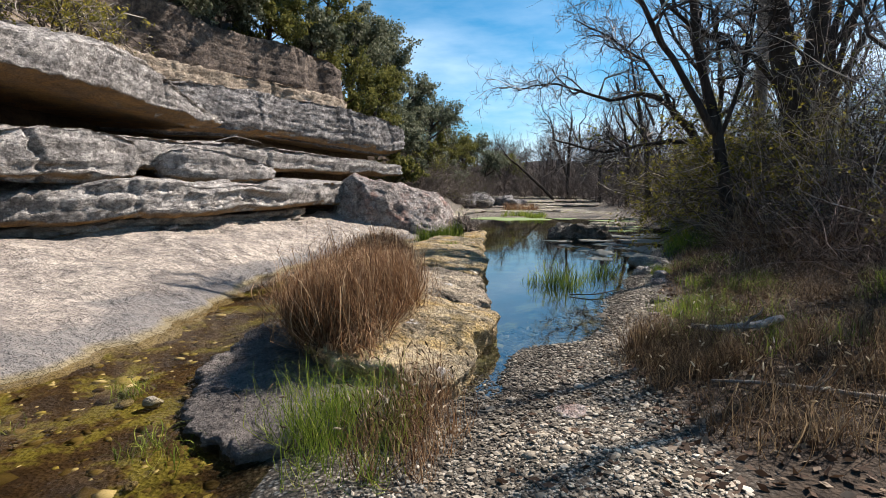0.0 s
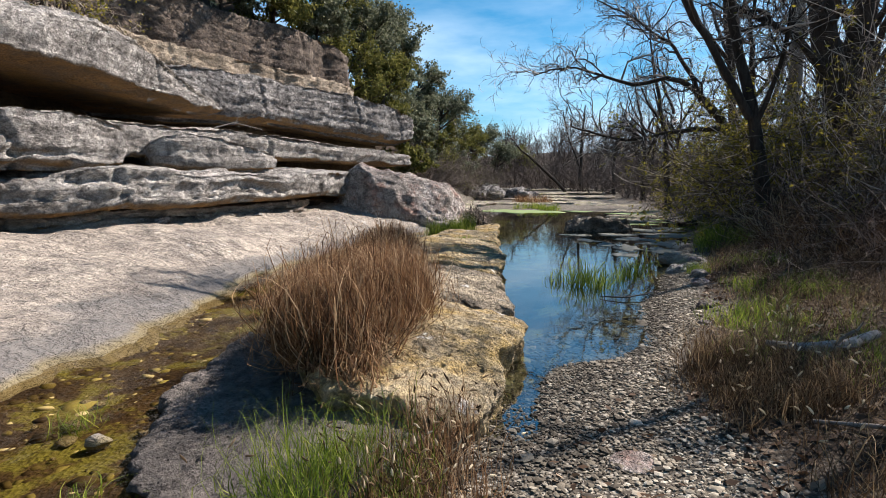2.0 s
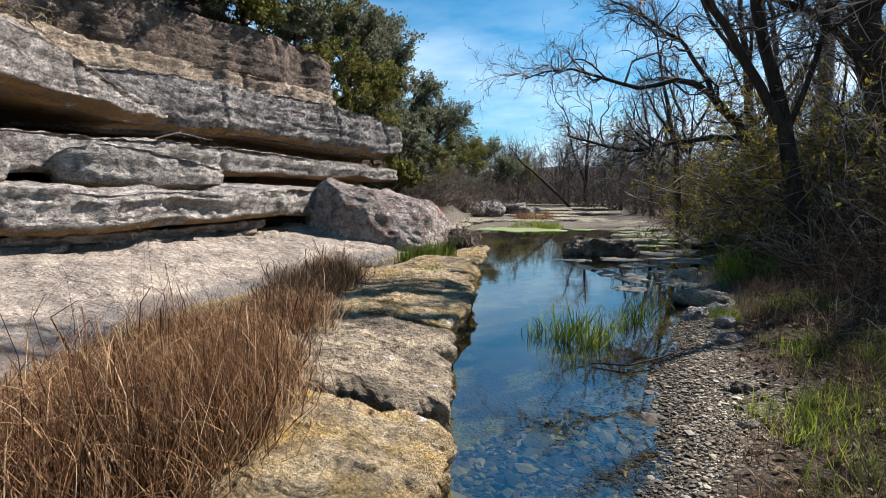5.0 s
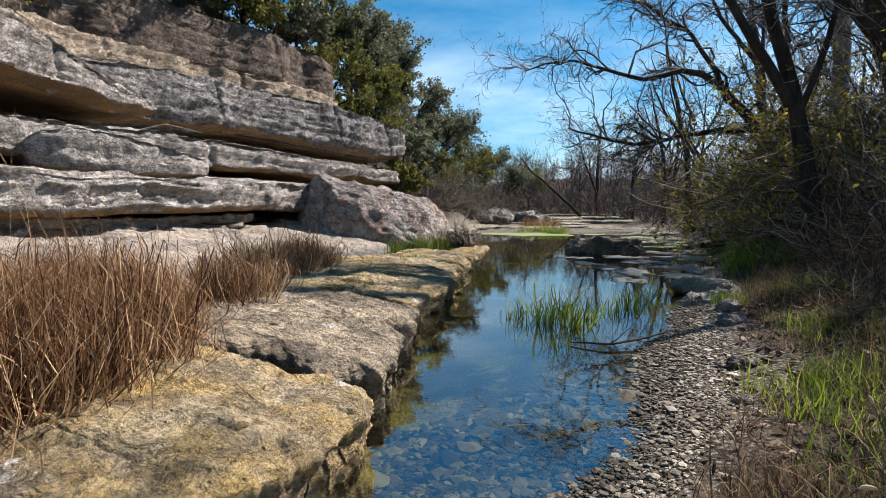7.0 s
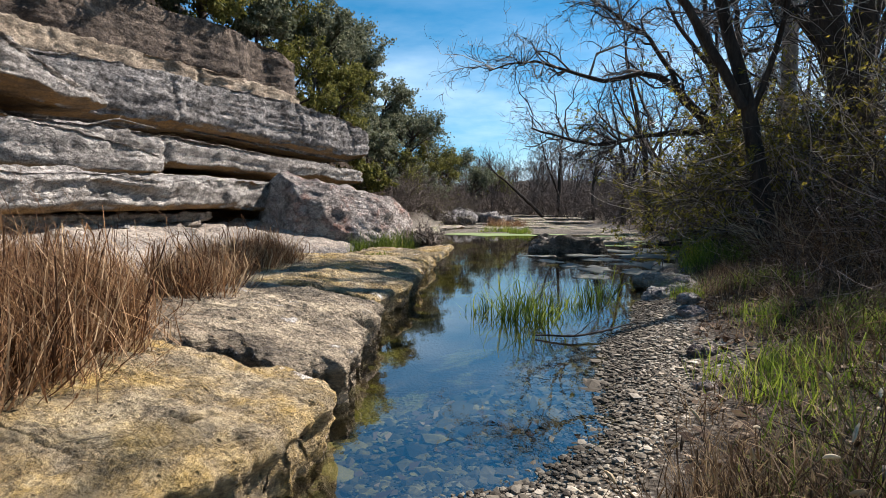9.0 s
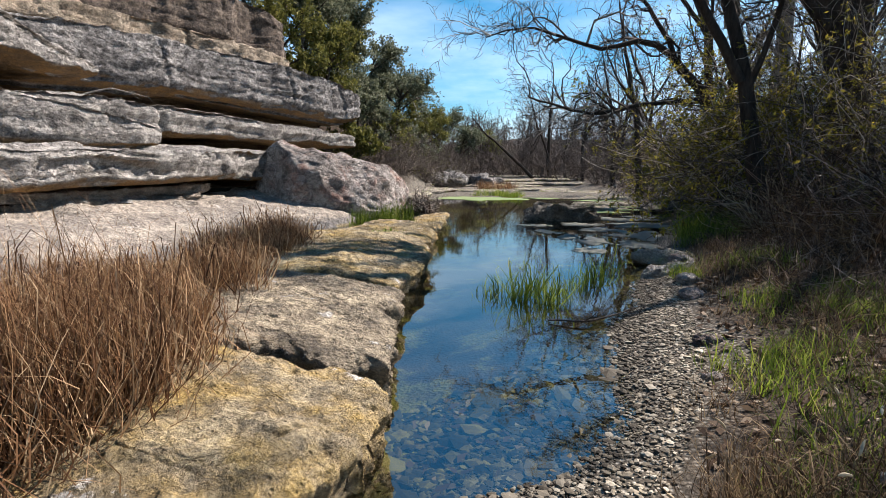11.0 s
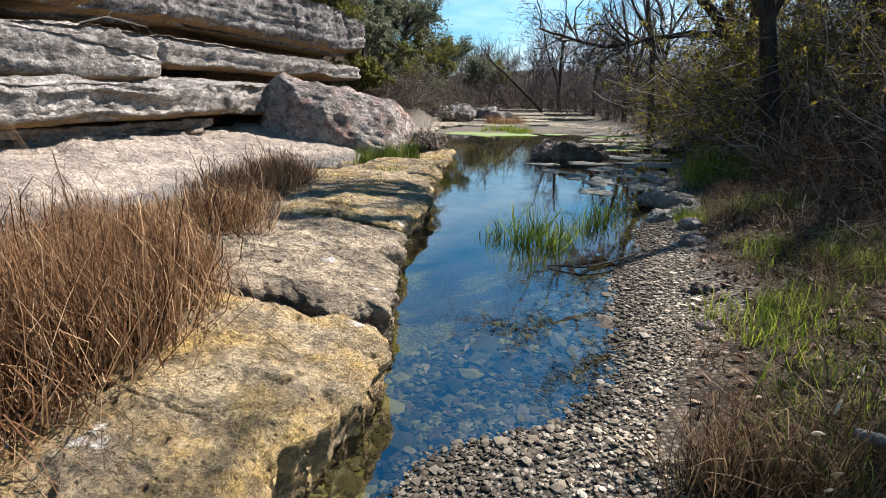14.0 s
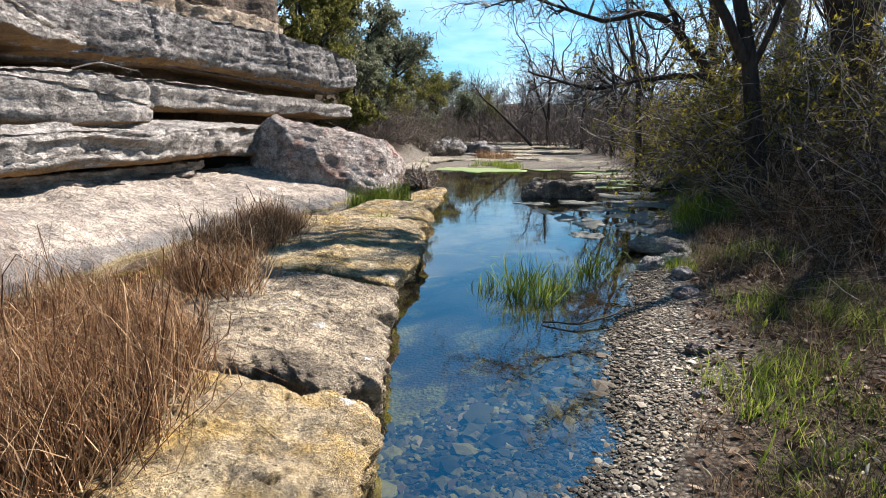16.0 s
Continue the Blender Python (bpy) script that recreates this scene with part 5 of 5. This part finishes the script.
# evergreens on the cliff top and the slope beyond it
for i, (kind, x, y, h, sp, n) in enumerate([("o", -9.6, 23.6, 4.6, 2.6, 14000), ("o", -11.4, 20.0, 4.6, 2.8, 12000), ("j", -8.6, 28.4, 5.0, 2.2, 12000), ("o", -9.0, 32.5, 7.4, 3.0, 20000), ("o", -8.4, 36.0, 6.6, 2.6, 14000),
                                          ("j", -7.0, 30.2, 4.2, 1.8, 9000), ("o", -8.0, 41.0, 6.0, 2.6, 11000), ("o", -10.2, 36.0, 8.0, 3.6, 14000), ("j", -9.8, 30.5, 5.5, 2.2, 8000), ("o", -12.5, 26.0, 6.0, 3.4, 9000),
                                          ("j", -12.6, 16.0, 3.4, 2.0, 7000), ("o", -13.4, 11.5, 3.5, 2.4, 7000), ("o", -7.0, 46.0, 6.5, 3.0, 9000), ("j", -5.6, 50.0, 5.6, 2.4, 9000), ("o", -5.0, 55.0, 5.4, 2.8, 9000), ("o", -3.2, 60.0, 4.2, 2.6, 8000), ("j", -1.2, 64.0, 3.6, 2.2, 7000), ("o", -8.2, 52.0, 7.0, 3.2, 9000), ("j", -11.6, 6.5, 4.0, 2.2, 5000), ("j", -4.9, 33.2, 2.4, 1.1, 3500)]):
    lab = "grey-green live oak with crooked limbs above the cliff" if kind == "o" else "olive-green juniper on the slope beside the cliff"
    leafy_tree("live_oak" if kind == "o" else "juniper", (x, y, 7.0 if y < 27 else float(ground_height(x, y)) + (2.0 if y < 31 else -0.1)), h, sp, lab, M_OAK if kind == "o" else M_JUNIPER, 300 + i, n, 0.085 if kind == "o" else 0.07, 0.17 if kind == "o" else 0.12, (0.8, 0.2), low=0.42 if kind == "o" else 0.12, clumps=11)
for i, (x, y, z, h, sp, mat) in enumerate([(-11.6, 13.0, 8.1, 2.6, 2.0, M_OAK), (-11.2, 16.2, 7.8, 2.6, 2.0, M_JUNIPER), (-10.6, 18.4, 7.4, 2.4, 1.8, M_OAK), (-9.9, 20.6, 7.2, 2.4, 1.8, M_OAK), (-9.1, 22.8, 7.3, 2.2, 1.7, M_JUNIPER), (-8.4, 25.4, 7.2, 2.2, 1.6, M_OAK), (-11.8, 10.0, 8.1, 2.4, 2.0, M_OAK)]):
    leafy_tree("scrub_oak" if mat is M_OAK else "juniper", (x, y, z - 0.3), h, sp, "low dark evergreen scrub along the cliff edge", mat, 380 + i, 7000, 0.075, 0.08, (0.3, -0.1), low=0.05, clumps=10)
for i, (x, y, h, sp, mat) in enumerate([(-5.6, 29.4, 2.6, 1.5, M_JUNIPER), (-5.8, 31.6, 2.8, 1.6, M_OAK), (-5.4, 34.0, 2.4, 1.5, M_OAK), (-5.2, 36.6, 2.2, 1.4, M_JUNIPER), (-5.4, 39.2, 2.6, 1.6, M_OAK), (-7.4, 30.4, 4.2, 2.0, M_JUNIPER), (-7.4, 34.6, 4.0, 2.0, M_OAK), (-5.4, 43.5, 2.8, 1.7, M_OAK), (-7.0, 38.4, 4.2, 2.0, M_OAK)]):
    leafy_tree("scrub_oak" if mat is M_OAK else "juniper", (x, y, float(ground_height(x, y)) - 0.1), h, sp, "dense grey-green scrub on the slope beyond the cliff", mat, 390 + i, 6500, 0.08, 0.08, (0.2, -0.1), low=0.05, clumps=10)
for i, (x, y, h, o) in enumerate([(7.4, 18.6, 4.8, -0.24), (7.9, 21.2, 5.2, -0.28), (7.8, 16.8, 4.2, -0.12)]):
    shrub("bush", "arching bush hung with small yellow-green leaves", (x, y, float(ground_height(x, y))), 26, h, 0.28, 360 + i, (8000, 0.032, M_YELLOW), out=(o, -0.05))
shrub("debris_pile", "grey tangle of drift twigs stranded beside the boulder", (-0.75, 20.6, 0.15), 40, 0.75, 0.9, 365, None, M_TWIG)
shrub("bush", "sparse yellow-green bush drooping over the roof slab", (-8.4, 11.9, 4.75), 26, 1.6, 0.6, 331, (2600, 0.035, M_YELLOW), out=(0.5, -0.2))
shrub("bush", "grey leafless bush above the roof slab", (-8.8, 12.9, 4.95), 30, 1.7, 0.6, 332, (500, 0.03, M_YELLOW), out=(0.5, -0.3))
shrub("bush", "sparse olive bush on the cliff under the trees", (-9.1, 11.0, 5.2), 26, 1.8, 0.6, 333, (2600, 0.035, M_JUNIPER), out=(0.4, 0))
for i, (x, y) in enumerate([(-4.4, 30.5), (-3.8, 32.5), (-3.9, 35.0), (-3.4, 38.0), (-5.6, 29.6), (-4.2, 41), (-5.8, 34.3), (-3.0, 45), (-4.5, 47)]):
    shrub("bush", "grey-brown leafless brush on the far slope", (x, y, float(ground_height(x, y))), 40, 2.6, 0.5, 340 + i, (500, 0.04, M_JUNIPER) if i % 2 else None, M_FARWOOD)
# woods: bare trees right behind the bank, and far off round the bend
def wood_tree(h, seed, bark, twig, fine):
    g = np.random.default_rng(seed)
    limbs = [[(0, 0, -0.3, 0.02 * h), (g.normal() * 0.04 * h, 0, 0.35 * h, 0.015 * h), (g.normal() * 0.08 * h, g.normal() * 0.05 * h, h, 0.003 * h)]]
    for _ in range(4):
        a, z0 = g.uniform(0, 6.28), g.uniform(0.25, 0.55)
        limbs.append([(0, 0, z0 * h, 0.009 * h), (math.cos(a) * 0.16 * h, math.sin(a) * 0.16 * h, (z0 + 0.2) * h, 0.006 * h), (math.cos(a) * 0.25 * h, math.sin(a) * 0.25 * h, (z0 + 0.42) * h, 0.002 * h)])
    return bare_tree("bare_tree", limbs, "bare grey-brown tree in the winter woods", bark, fine, seed, twig, group="winter woods")


kinds = [wood_tree(h, 400 + i, M_BARK, M_FARWOOD, [(6, h * 0.19, 0.22, 4, 5), (6, h * 0.09, 0.26, 3, 4), (2, h * 0.06, 0.3, 3, 3)]) for i, h in enumerate((9.0, 8.0, 10.0, 7.0))]
wg = np.random.default_rng(55)
spots = [(x, y) for x, y in zip(wg.uniform(11, 22, 18), wg.uniform(12, 46, 18))]
spots += [(x, y) for x, y in zip(wg.uniform(-12, 20, 34), wg.uniform(60, 88, 34))]
spots += [(7.5, 30), (8.6, 34), (8.0, 39), (9.2, 44), (7.4, 48), (4.0, 58), (6.7, 55), (-1.0, 60), (-4.5, 54), (-7, 52), (9, 27), (1.5, 66), (-3, 68), (3.5, 72)]
spots += [(x, y) for x, y in zip(wg.uniform(-26, -13, 6), wg.uniform(8, 60, 6))]
for i, (x, y) in enumerate(spots):
    s = wg.uniform(0.75, 1.15) * (1.0 if y < 50 else 0.55)
    m = Matrix.LocRotScale((x, y, float(ground_height(x, y))), Euler((0, 0, wg.uniform(0, 6.28))), None)
    if i < 4:
        kinds[i].matrix_basis = m
    else:
        copy_thing(kinds[i % 4], m).scale = (s, s, s)
def far_scrub(name, label, bases, height, seed):
    """Many leafless bushes far off, too many to count."""
    gen = np.random.default_rng(seed)
    n = len(bases)
    feet = np.repeat(on_ground(bases), 5, axis=0) + gen.normal(size=(n * 5, 3)) * (0.15, 0.15, 0)
    m = len(feet)
    d = np.c_[gen.normal(size=(m, 2)) * 0.55, np.ones(m)]
    P = wander(feet, d, np.repeat(height * gen.uniform(0.5, 1.3, n), 5), 6, 0.2, 0.0, gen)
    R = np.full((m, 1), 0.03) * np.linspace(1, 0.3, 6)[None]
    fine = [tubes(P, R, 3)]
    for many, ln, k, thick in ((5, 0.4, 4, 0.016), (3, 0.22, 3, 0.013)):
        q, w, r, _ = offshoots(P, R, many, gen, 0.9, 0.15)
        P = wander(q, w, height * ln * gen.uniform(0.5, 1.2, len(q)), k, 0.22, 0.0, gen)
        R = np.full((len(q), 1), thick) * np.linspace(1, 0.5, k)[None]
        fine.append(tubes(P, R, 3))
    v, f = joined(fine)
    return tagged(part_np(name, v, f, M_FARWOOD), label, "brush", kind="stuff")


bg = np.random.default_rng(56)
near = [(x, y) for x, y in zip(bg.uniform(-8, 14, 120), bg.uniform(48, 60, 120)) if not -1 < x < 4.5 or y > 54] + [(x, y) for x, y in zip(bg.uniform(7.4, 11, 24), bg.uniform(28, 50, 24))]
far_scrub("far_brush", "grey-brown leafless brush at the creek's bend", np.array(near), 2.6, 450)
far_scrub("far_brush", "grey-brown leafless brush covering the far rise", np.stack([bg.uniform(-16, 24, 160), bg.uniform(58, 86, 160)], 1), 4.2, 451)
bare_tree("bare_tree", [[(3.7, 50, 0.5, 0.14), (1.6, 50.5, 2.6, 0.11), (-0.5, 51, 4.4, 0.05), (-1.6, 51, 5.6, 0.02)]], "thin bare tree leaning far over the creek bed", M_BARK, [(10, 1.6, 0.2, 4, 6), (5, 0.7, 0.25, 3, 5)], 460, M_FARWOOD)
bare_tree("bare_tree", [[(5.0, 52, 0.5, 0.2), (5.0, 52, 3.5, 0.15), (5.4, 52, 8, 0.05)], [(5.0, 52, 2.5, 0.12), (4.0, 52, 5, 0.07), (3.4, 52, 7.5, 0.03)]], "dark bare forked tree at the creek's bend", M_BARK, [(10, 2.0, 0.2, 4, 6), (7, 0.9, 0.25, 3, 5), (5, 0.5, 0.3, 3, 4)], 461, M_FARWOOD)

# ---- small things ----
def algae_sheet(x, y, a, b, seed, material=M_ALGAE, label="pale green floating algae mat on the pool"):
    g = np.random.default_rng(seed)
    th = np.linspace(0, 2 * np.pi, 60, endpoint=False)
    rr = 1 + fbm(np.stack([np.cos(th) * 2, np.sin(th) * 2, np.full(60, seed * 1.7)], 1), 1.0, 4, 0.6, seed) * 0.5
    rows = [np.stack([x + a * rr * u * np.cos(th), y + b * rr * u * np.sin(th), np.full(60, 0.005 + 0.008 * (1 - u))], 1) for u in (0.02, 0.35, 0.7, 0.95)]
    rows.append(rows[-1] + (0, 0, -0.03))
    v = np.concatenate(rows)
    v[:240, 2] += fbm(v[:240], 3.0, 3, 0.5, seed) * 0.008
    return tagged(part_np("algae_mat", v, grid_faces(5, 60, wrap=True)[:, ::-1], material, smooth=True), label, "algae", "algae on the pool")


for i, (x, y, a, b) in enumerate([(0.3, 30.0, 1.9, 1.9), (2.6, 32.6, 1.8, 1.2), (-1.0, 33.5, 1.4, 1.4), (3.4, 30.2, 0.9, 0.6), (5.6, 28.6, 1.0, 0.6), (4.6, 31.5, 1.3, 0.9), (5.2, 25.0, 0.8, 0.4), (4.8, 22.6, 0.9, 0.3), (5.6, 23.6, 0.7, 0.35)]):
    algae_sheet(x, y, a, b, 500 + i)

for i, (x, y, a, b) in enumerate([(4.4, 16.6, 0.6, 0.9), (5.0, 18.6, 0.8, 0.8), (4.7, 20.2, 0.9, 0.5), (3.7, 17.6, 0.4, 0.5), (3.3, 15.6, 0.3, 0.5), (4.0, 15.2, 0.35, 0.6), (3.4, 18.7, 0.5, 0.4), (2.6, 17.0, 0.3, 0.4), (4.2, 14.2, 0.3, 0.35), (2.3, 18.4, 0.35, 0.3), (5.5, 20.8, 0.6, 0.5), (3.0, 14.4, 0.25, 0.3), (2.9, 16.2, 0.2, 0.4)]):
    algae_sheet(x, y, a, b, 520 + i, M_SCUM, "grey scum crust floating on still water")


def pebble_shape():
    v = np.array([(x, y, z) for z in (-1, 1) for x, y in ((-1, -1), (1, -1), (1, 1), (-1, 1))], float) * 0.62
    v = np.vstack([v, [(0, 0, 1.0)]])
    f = np.array([(0, 1, 5), (0, 5, 4), (1, 2, 6), (1, 6, 5), (2, 3, 7), (2, 7, 6), (3, 0, 4), (3, 4, 7), (4, 5, 8), (5, 6, 8), (6, 7, 8), (7, 4, 8)])
    return v, f


def round_shape():
    bm = bmesh.new()
    bmesh.ops.create_icosphere(bm, subdivisions=1, radius=1.0)
    v = np.array([x.co[:] for x in bm.verts])
    f = np.array([[x.index for x in q.verts] for q in bm.faces])
    bm.free()
    return v, f


def pebbles(name, label, at, size, seed, squash=0.5, spread=0.5, shape=pebble_shape, smooth=True, material=None):
    gen = np.random.default_rng(seed)
    bv, bf = shape()
    n = len(at)
    s = (size * np.exp(gen.normal(size=n) * spread))[:, None, None]
    form = bv[None] * (1 + gen.normal(size=(n, len(bv), 1)) * 0.16) * gen.uniform(0.65, 1.25, (n, 1, 3)) * np.array([1, 1, squash])
    a = gen.uniform(0, 2 * np.pi, n)
    ca, sa = np.cos(a)[:, None], np.sin(a)[:, None]
    v = np.stack([form[..., 0] * ca - form[..., 1] * sa, form[..., 0] * sa + form[..., 1] * ca, form[..., 2] + 0.15 * form[..., 0] * gen.normal(size=(n, 1))], -1) * s
    v += at[:, None, :] + np.array([0, 0, 0.024])
    f = (bf[None] + (np.arange(n) * len(bv))[:, None, None]).reshape(-1, 3)
    ob = part_np(name, v.reshape(-1, 3), f, material or M_PEBBLE, smooth=smooth)
    return tagged(ob, label, "gravel", kind="stuff")


pg = np.random.default_rng(600)
pebbles("gravel", "loose pale grey limestone gravel on the bar", on_ground(inside([(-0.1, 0.5), (0.2, 4.0), (0.62, 5.1), (0.72, 6.9), (0.9, 7.2), (1.7, 7.5), (2.4, 9.2), (2.9, 11.2), (3.6, 12.6), (3.7, 11.8), (3.2, 9.6), (2.9, 8.4), (2.3, 7.2), (2.3, 6.2), (2.5, 4.0), (2.8, 0.5)], 34000, pg)), 0.0085, 601, 0.5, 0.5, smooth=False)
pebbles("gravel", "larger flat chips of pale limestone on the bar", on_ground(inside([(0.2, 2.0), (0.62, 5.1), (0.72, 6.9), (1.4, 7.3), (2.3, 9.2), (2.9, 11.2), (3.6, 12.6), (3.7, 11.8), (3.2, 9.6), (2.9, 8.4), (2.35, 7.2), (2.35, 6.2), (2.5, 4.0), (2.6, 2.0)], 8000, pg)) + (0, 0, 0.006), 0.0115, 605, 0.4, 0.4, round_shape, smooth=False)
pebbles("shore_stones", "wet stones half sunk along the waterline", on_ground(inside([(0.8, 6.4), (0.95, 7.3), (1.5, 7.9), (2.1, 8.6), (2.6, 10.0), (2.75, 9.9), (2.35, 8.2), (2.0, 7.3), (1.4, 6.9)], 1400, pg)) + (0, 0, 0.004), 0.0125, 606, 0.5, 0.4, round_shape, smooth=False)
pebbles("stream_pebbles", "submerged yellowish pebbles in the side stream", on_ground(inside([(-3.4, 1.0), (-3.05, 5.2), (-2.8, 6.6), (-3.1, 8.4), (-3.4, 10), (-2.0, 10), (-1.75, 6.5), (-1.4, 5.4), (-0.5, 4.3), (0.0, 3.2), (0, 1.0)], 5200, pg)) + (0, 0, -0.012), 0.022, 602, 0.3, 0.5, round_shape, material=M_STREAMSTONE)
pebbles("pool_pebbles", "submerged yellowish cobbles on the pool bed", on_ground(inside([(0.7, 6.0), (0.85, 7.4), (0.75, 8.3), (1.5, 8.9), (2.4, 9.8), (2.5, 9.4), (2.3, 8.4), (1.9, 7.5), (1.2, 7.0)], 2600, pg)), 0.024, 603, 0.34, 0.5, round_shape, smooth=False)
big = on_ground(inside([(-3.2, 2.0), (-2.8, 6.0), (-1.8, 6.0), (-0.5, 4.2), (0.3, 2.6)], 60, pg))
pebbles("stream_stones", "pale flat stones breaking the side stream's surface", big + (0, 0, 0.02), 0.042, 604, 0.35, 0.4, round_shape, material=M_SLOPE)

# stones of the bar that lie nearest to the path, each by itself
stone_forms = []
sv, sf = round_shape()
for i in range(6):
    g = np.random.default_rng(620 + i)
    stone_forms.append(mesh_np("pebble", sv * (1 + g.normal(size=(len(sv), 1)) * 0.14) * g.uniform(0.7, 1.25, 3) * np.array([1, 1, 0.5]), sf, M_PEBBLE, True))
spot = on_ground(inside([(0.9, 3.0), (1.05, 5.0), (2.2, 5.2), (2.2, 3.0)], 260, pg))
for i, p in enumerate(spot):
    ob = new("pebble", stone_forms[i % 6])
    s = 0.026 * math.exp(pg.normal() * 0.35)
    ob.matrix_basis = Matrix.LocRotScale(p + (0, 0, 0.012), Euler((0, 0, pg.uniform(0, 6.28))), (s, s, s))
    ob.parent = ground
rock("white_stone", (-1.55, 5.14, 0.0), (0.085, 0.06, 0.055), M_SLOPE, "small white stone standing in the side stream", 30, 0, 640, 0.1, 3, category="stone")
rock("flat_stone", (1.69, 5.4, 0.03), (0.16, 0.13, 0.02), M_BOULDER, "flat grey stone lying on the gravel", 10, 0, 641, 0.05, 3, category="stone")


def fallen_leaves(name, label, poly, n, size, seed, z=None):
    gen = np.random.default_rng(seed)
    at = on_ground(inside(poly, n, gen), z) + (0, 0, 0.035)
    v, f = leaf_quads(at, size, gen, 0.75)
    return tagged(part_np(name, v, f, M_DEADLEAF), label, "leaf litter", kind="stuff")


fallen_leaves("leaf_litter", "curled brown fallen leaves on the bank", [(2.2, 3.0), (2.2, 6.4), (3.2, 9.5), (4.4, 13.5), (8, 13.5), (7, 3)], 7500, 0.036, 650)
fallen_leaves("leaf_litter", "scattered brown leaves on the gravel", [(1.0, 2.5), (1.2, 5.4), (2.4, 7.4), (2.5, 3.0)], 200, 0.032, 651)
for i, (x, y, s) in enumerate([(3.15, 9.2, 0.11), (3.5, 10.7, 0.16), (3.75, 11.5, 0.18), (4.1, 12.9, 0.2), (2.95, 8.5, 0.07)]):
    rock("rock", (x, y, float(ground_height(x, y)) + s * 0.12), (s, s * 0.7, s * 0.45), M_BOULDER, "small grey limestone rock half sunk in the bank", i * 47, 0, 670 + i, 0.3, 4, boxy=0.75, group="bank rocks")
fallen_leaves("sunken_leaves", "dark sunken leaves on the pool bed", [(1.1, 6.9), (1.0, 8.4), (2.2, 9.6), (2.2, 7.9)], 150, 0.055, 652)


def branch(name, label, knots, material, seed, twigs=5):
    gen = np.random.default_rng(seed)
    P, R = limb_lines([knots], 14, gen, 0.06)
    a = tubes(P, R, 7)
    p, w, r, _ = offshoots(P, R, twigs, gen, 1.0, 0.3)
    Q = wander(p, w, gen.uniform(0.1, 0.35, len(p)), 5, 0.2, 0.0, gen)
    b = tubes(Q, (r * 0.5)[:, None] * np.linspace(1, 0.3, 5)[None], 5)
    v, f = joined([a, b])
    return tagged(part_np(name, v, f, material, smooth=True), label, "branch")


branch("fallen_branch", "bleached crooked branch lying in the bank grass", [(2.92, 6.9, 0.34, 0.022), (3.2, 6.75, 0.36, 0.036), (3.45, 6.8, 0.38, 0.046), (3.8, 7.05, 0.42, 0.034)], M_DRIFT, 660)
branch("fallen_branch", "grey dead branch lying across the bank grass", [(2.75, 5.75, 0.2, 0.010), (3.0, 5.65, 0.24, 0.014), (3.4, 5.4, 0.28, 0.017), (3.9, 5.1, 0.32, 0.022)], M_PALEBARK, 661)
branch("fallen_branch", "dark bare branch lying in the pool's edge", [(2.0, 9.9, 0.02, 0.008), (2.3, 9.8, 0.05, 0.01), (2.6, 10.0, 0.06, 0.009), (2.9, 10.2, 0.1, 0.005)], M_BARK, 662)
branch("twig", "thin dark twig lying on the shelf", [(0.72, 6.82, 0.335, 0.003), (0.75, 6.76, 0.335, 0.003), (0.78, 6.7, 0.33, 0.0025), (0.81, 6.64, 0.32, 0.002)], M_BARK, 663, 0)
branch("fallen_branch", "dark root-tangled log under the thicket", [(5.4, 19.6, 0.25, 0.07), (6.2, 20.4, 0.3, 0.1), (7.2, 21.4, 0.3, 0.12)], M_BARK, 664, 10)
branch("twig", "dead twigs caught under the overhanging ledge", [(-7.4, 15.9, 2.95, 0.02), (-7.0, 16.2, 3.1, 0.014), (-6.5, 16.8, 2.95, 0.006)], M_DRIFT, 665, 9)
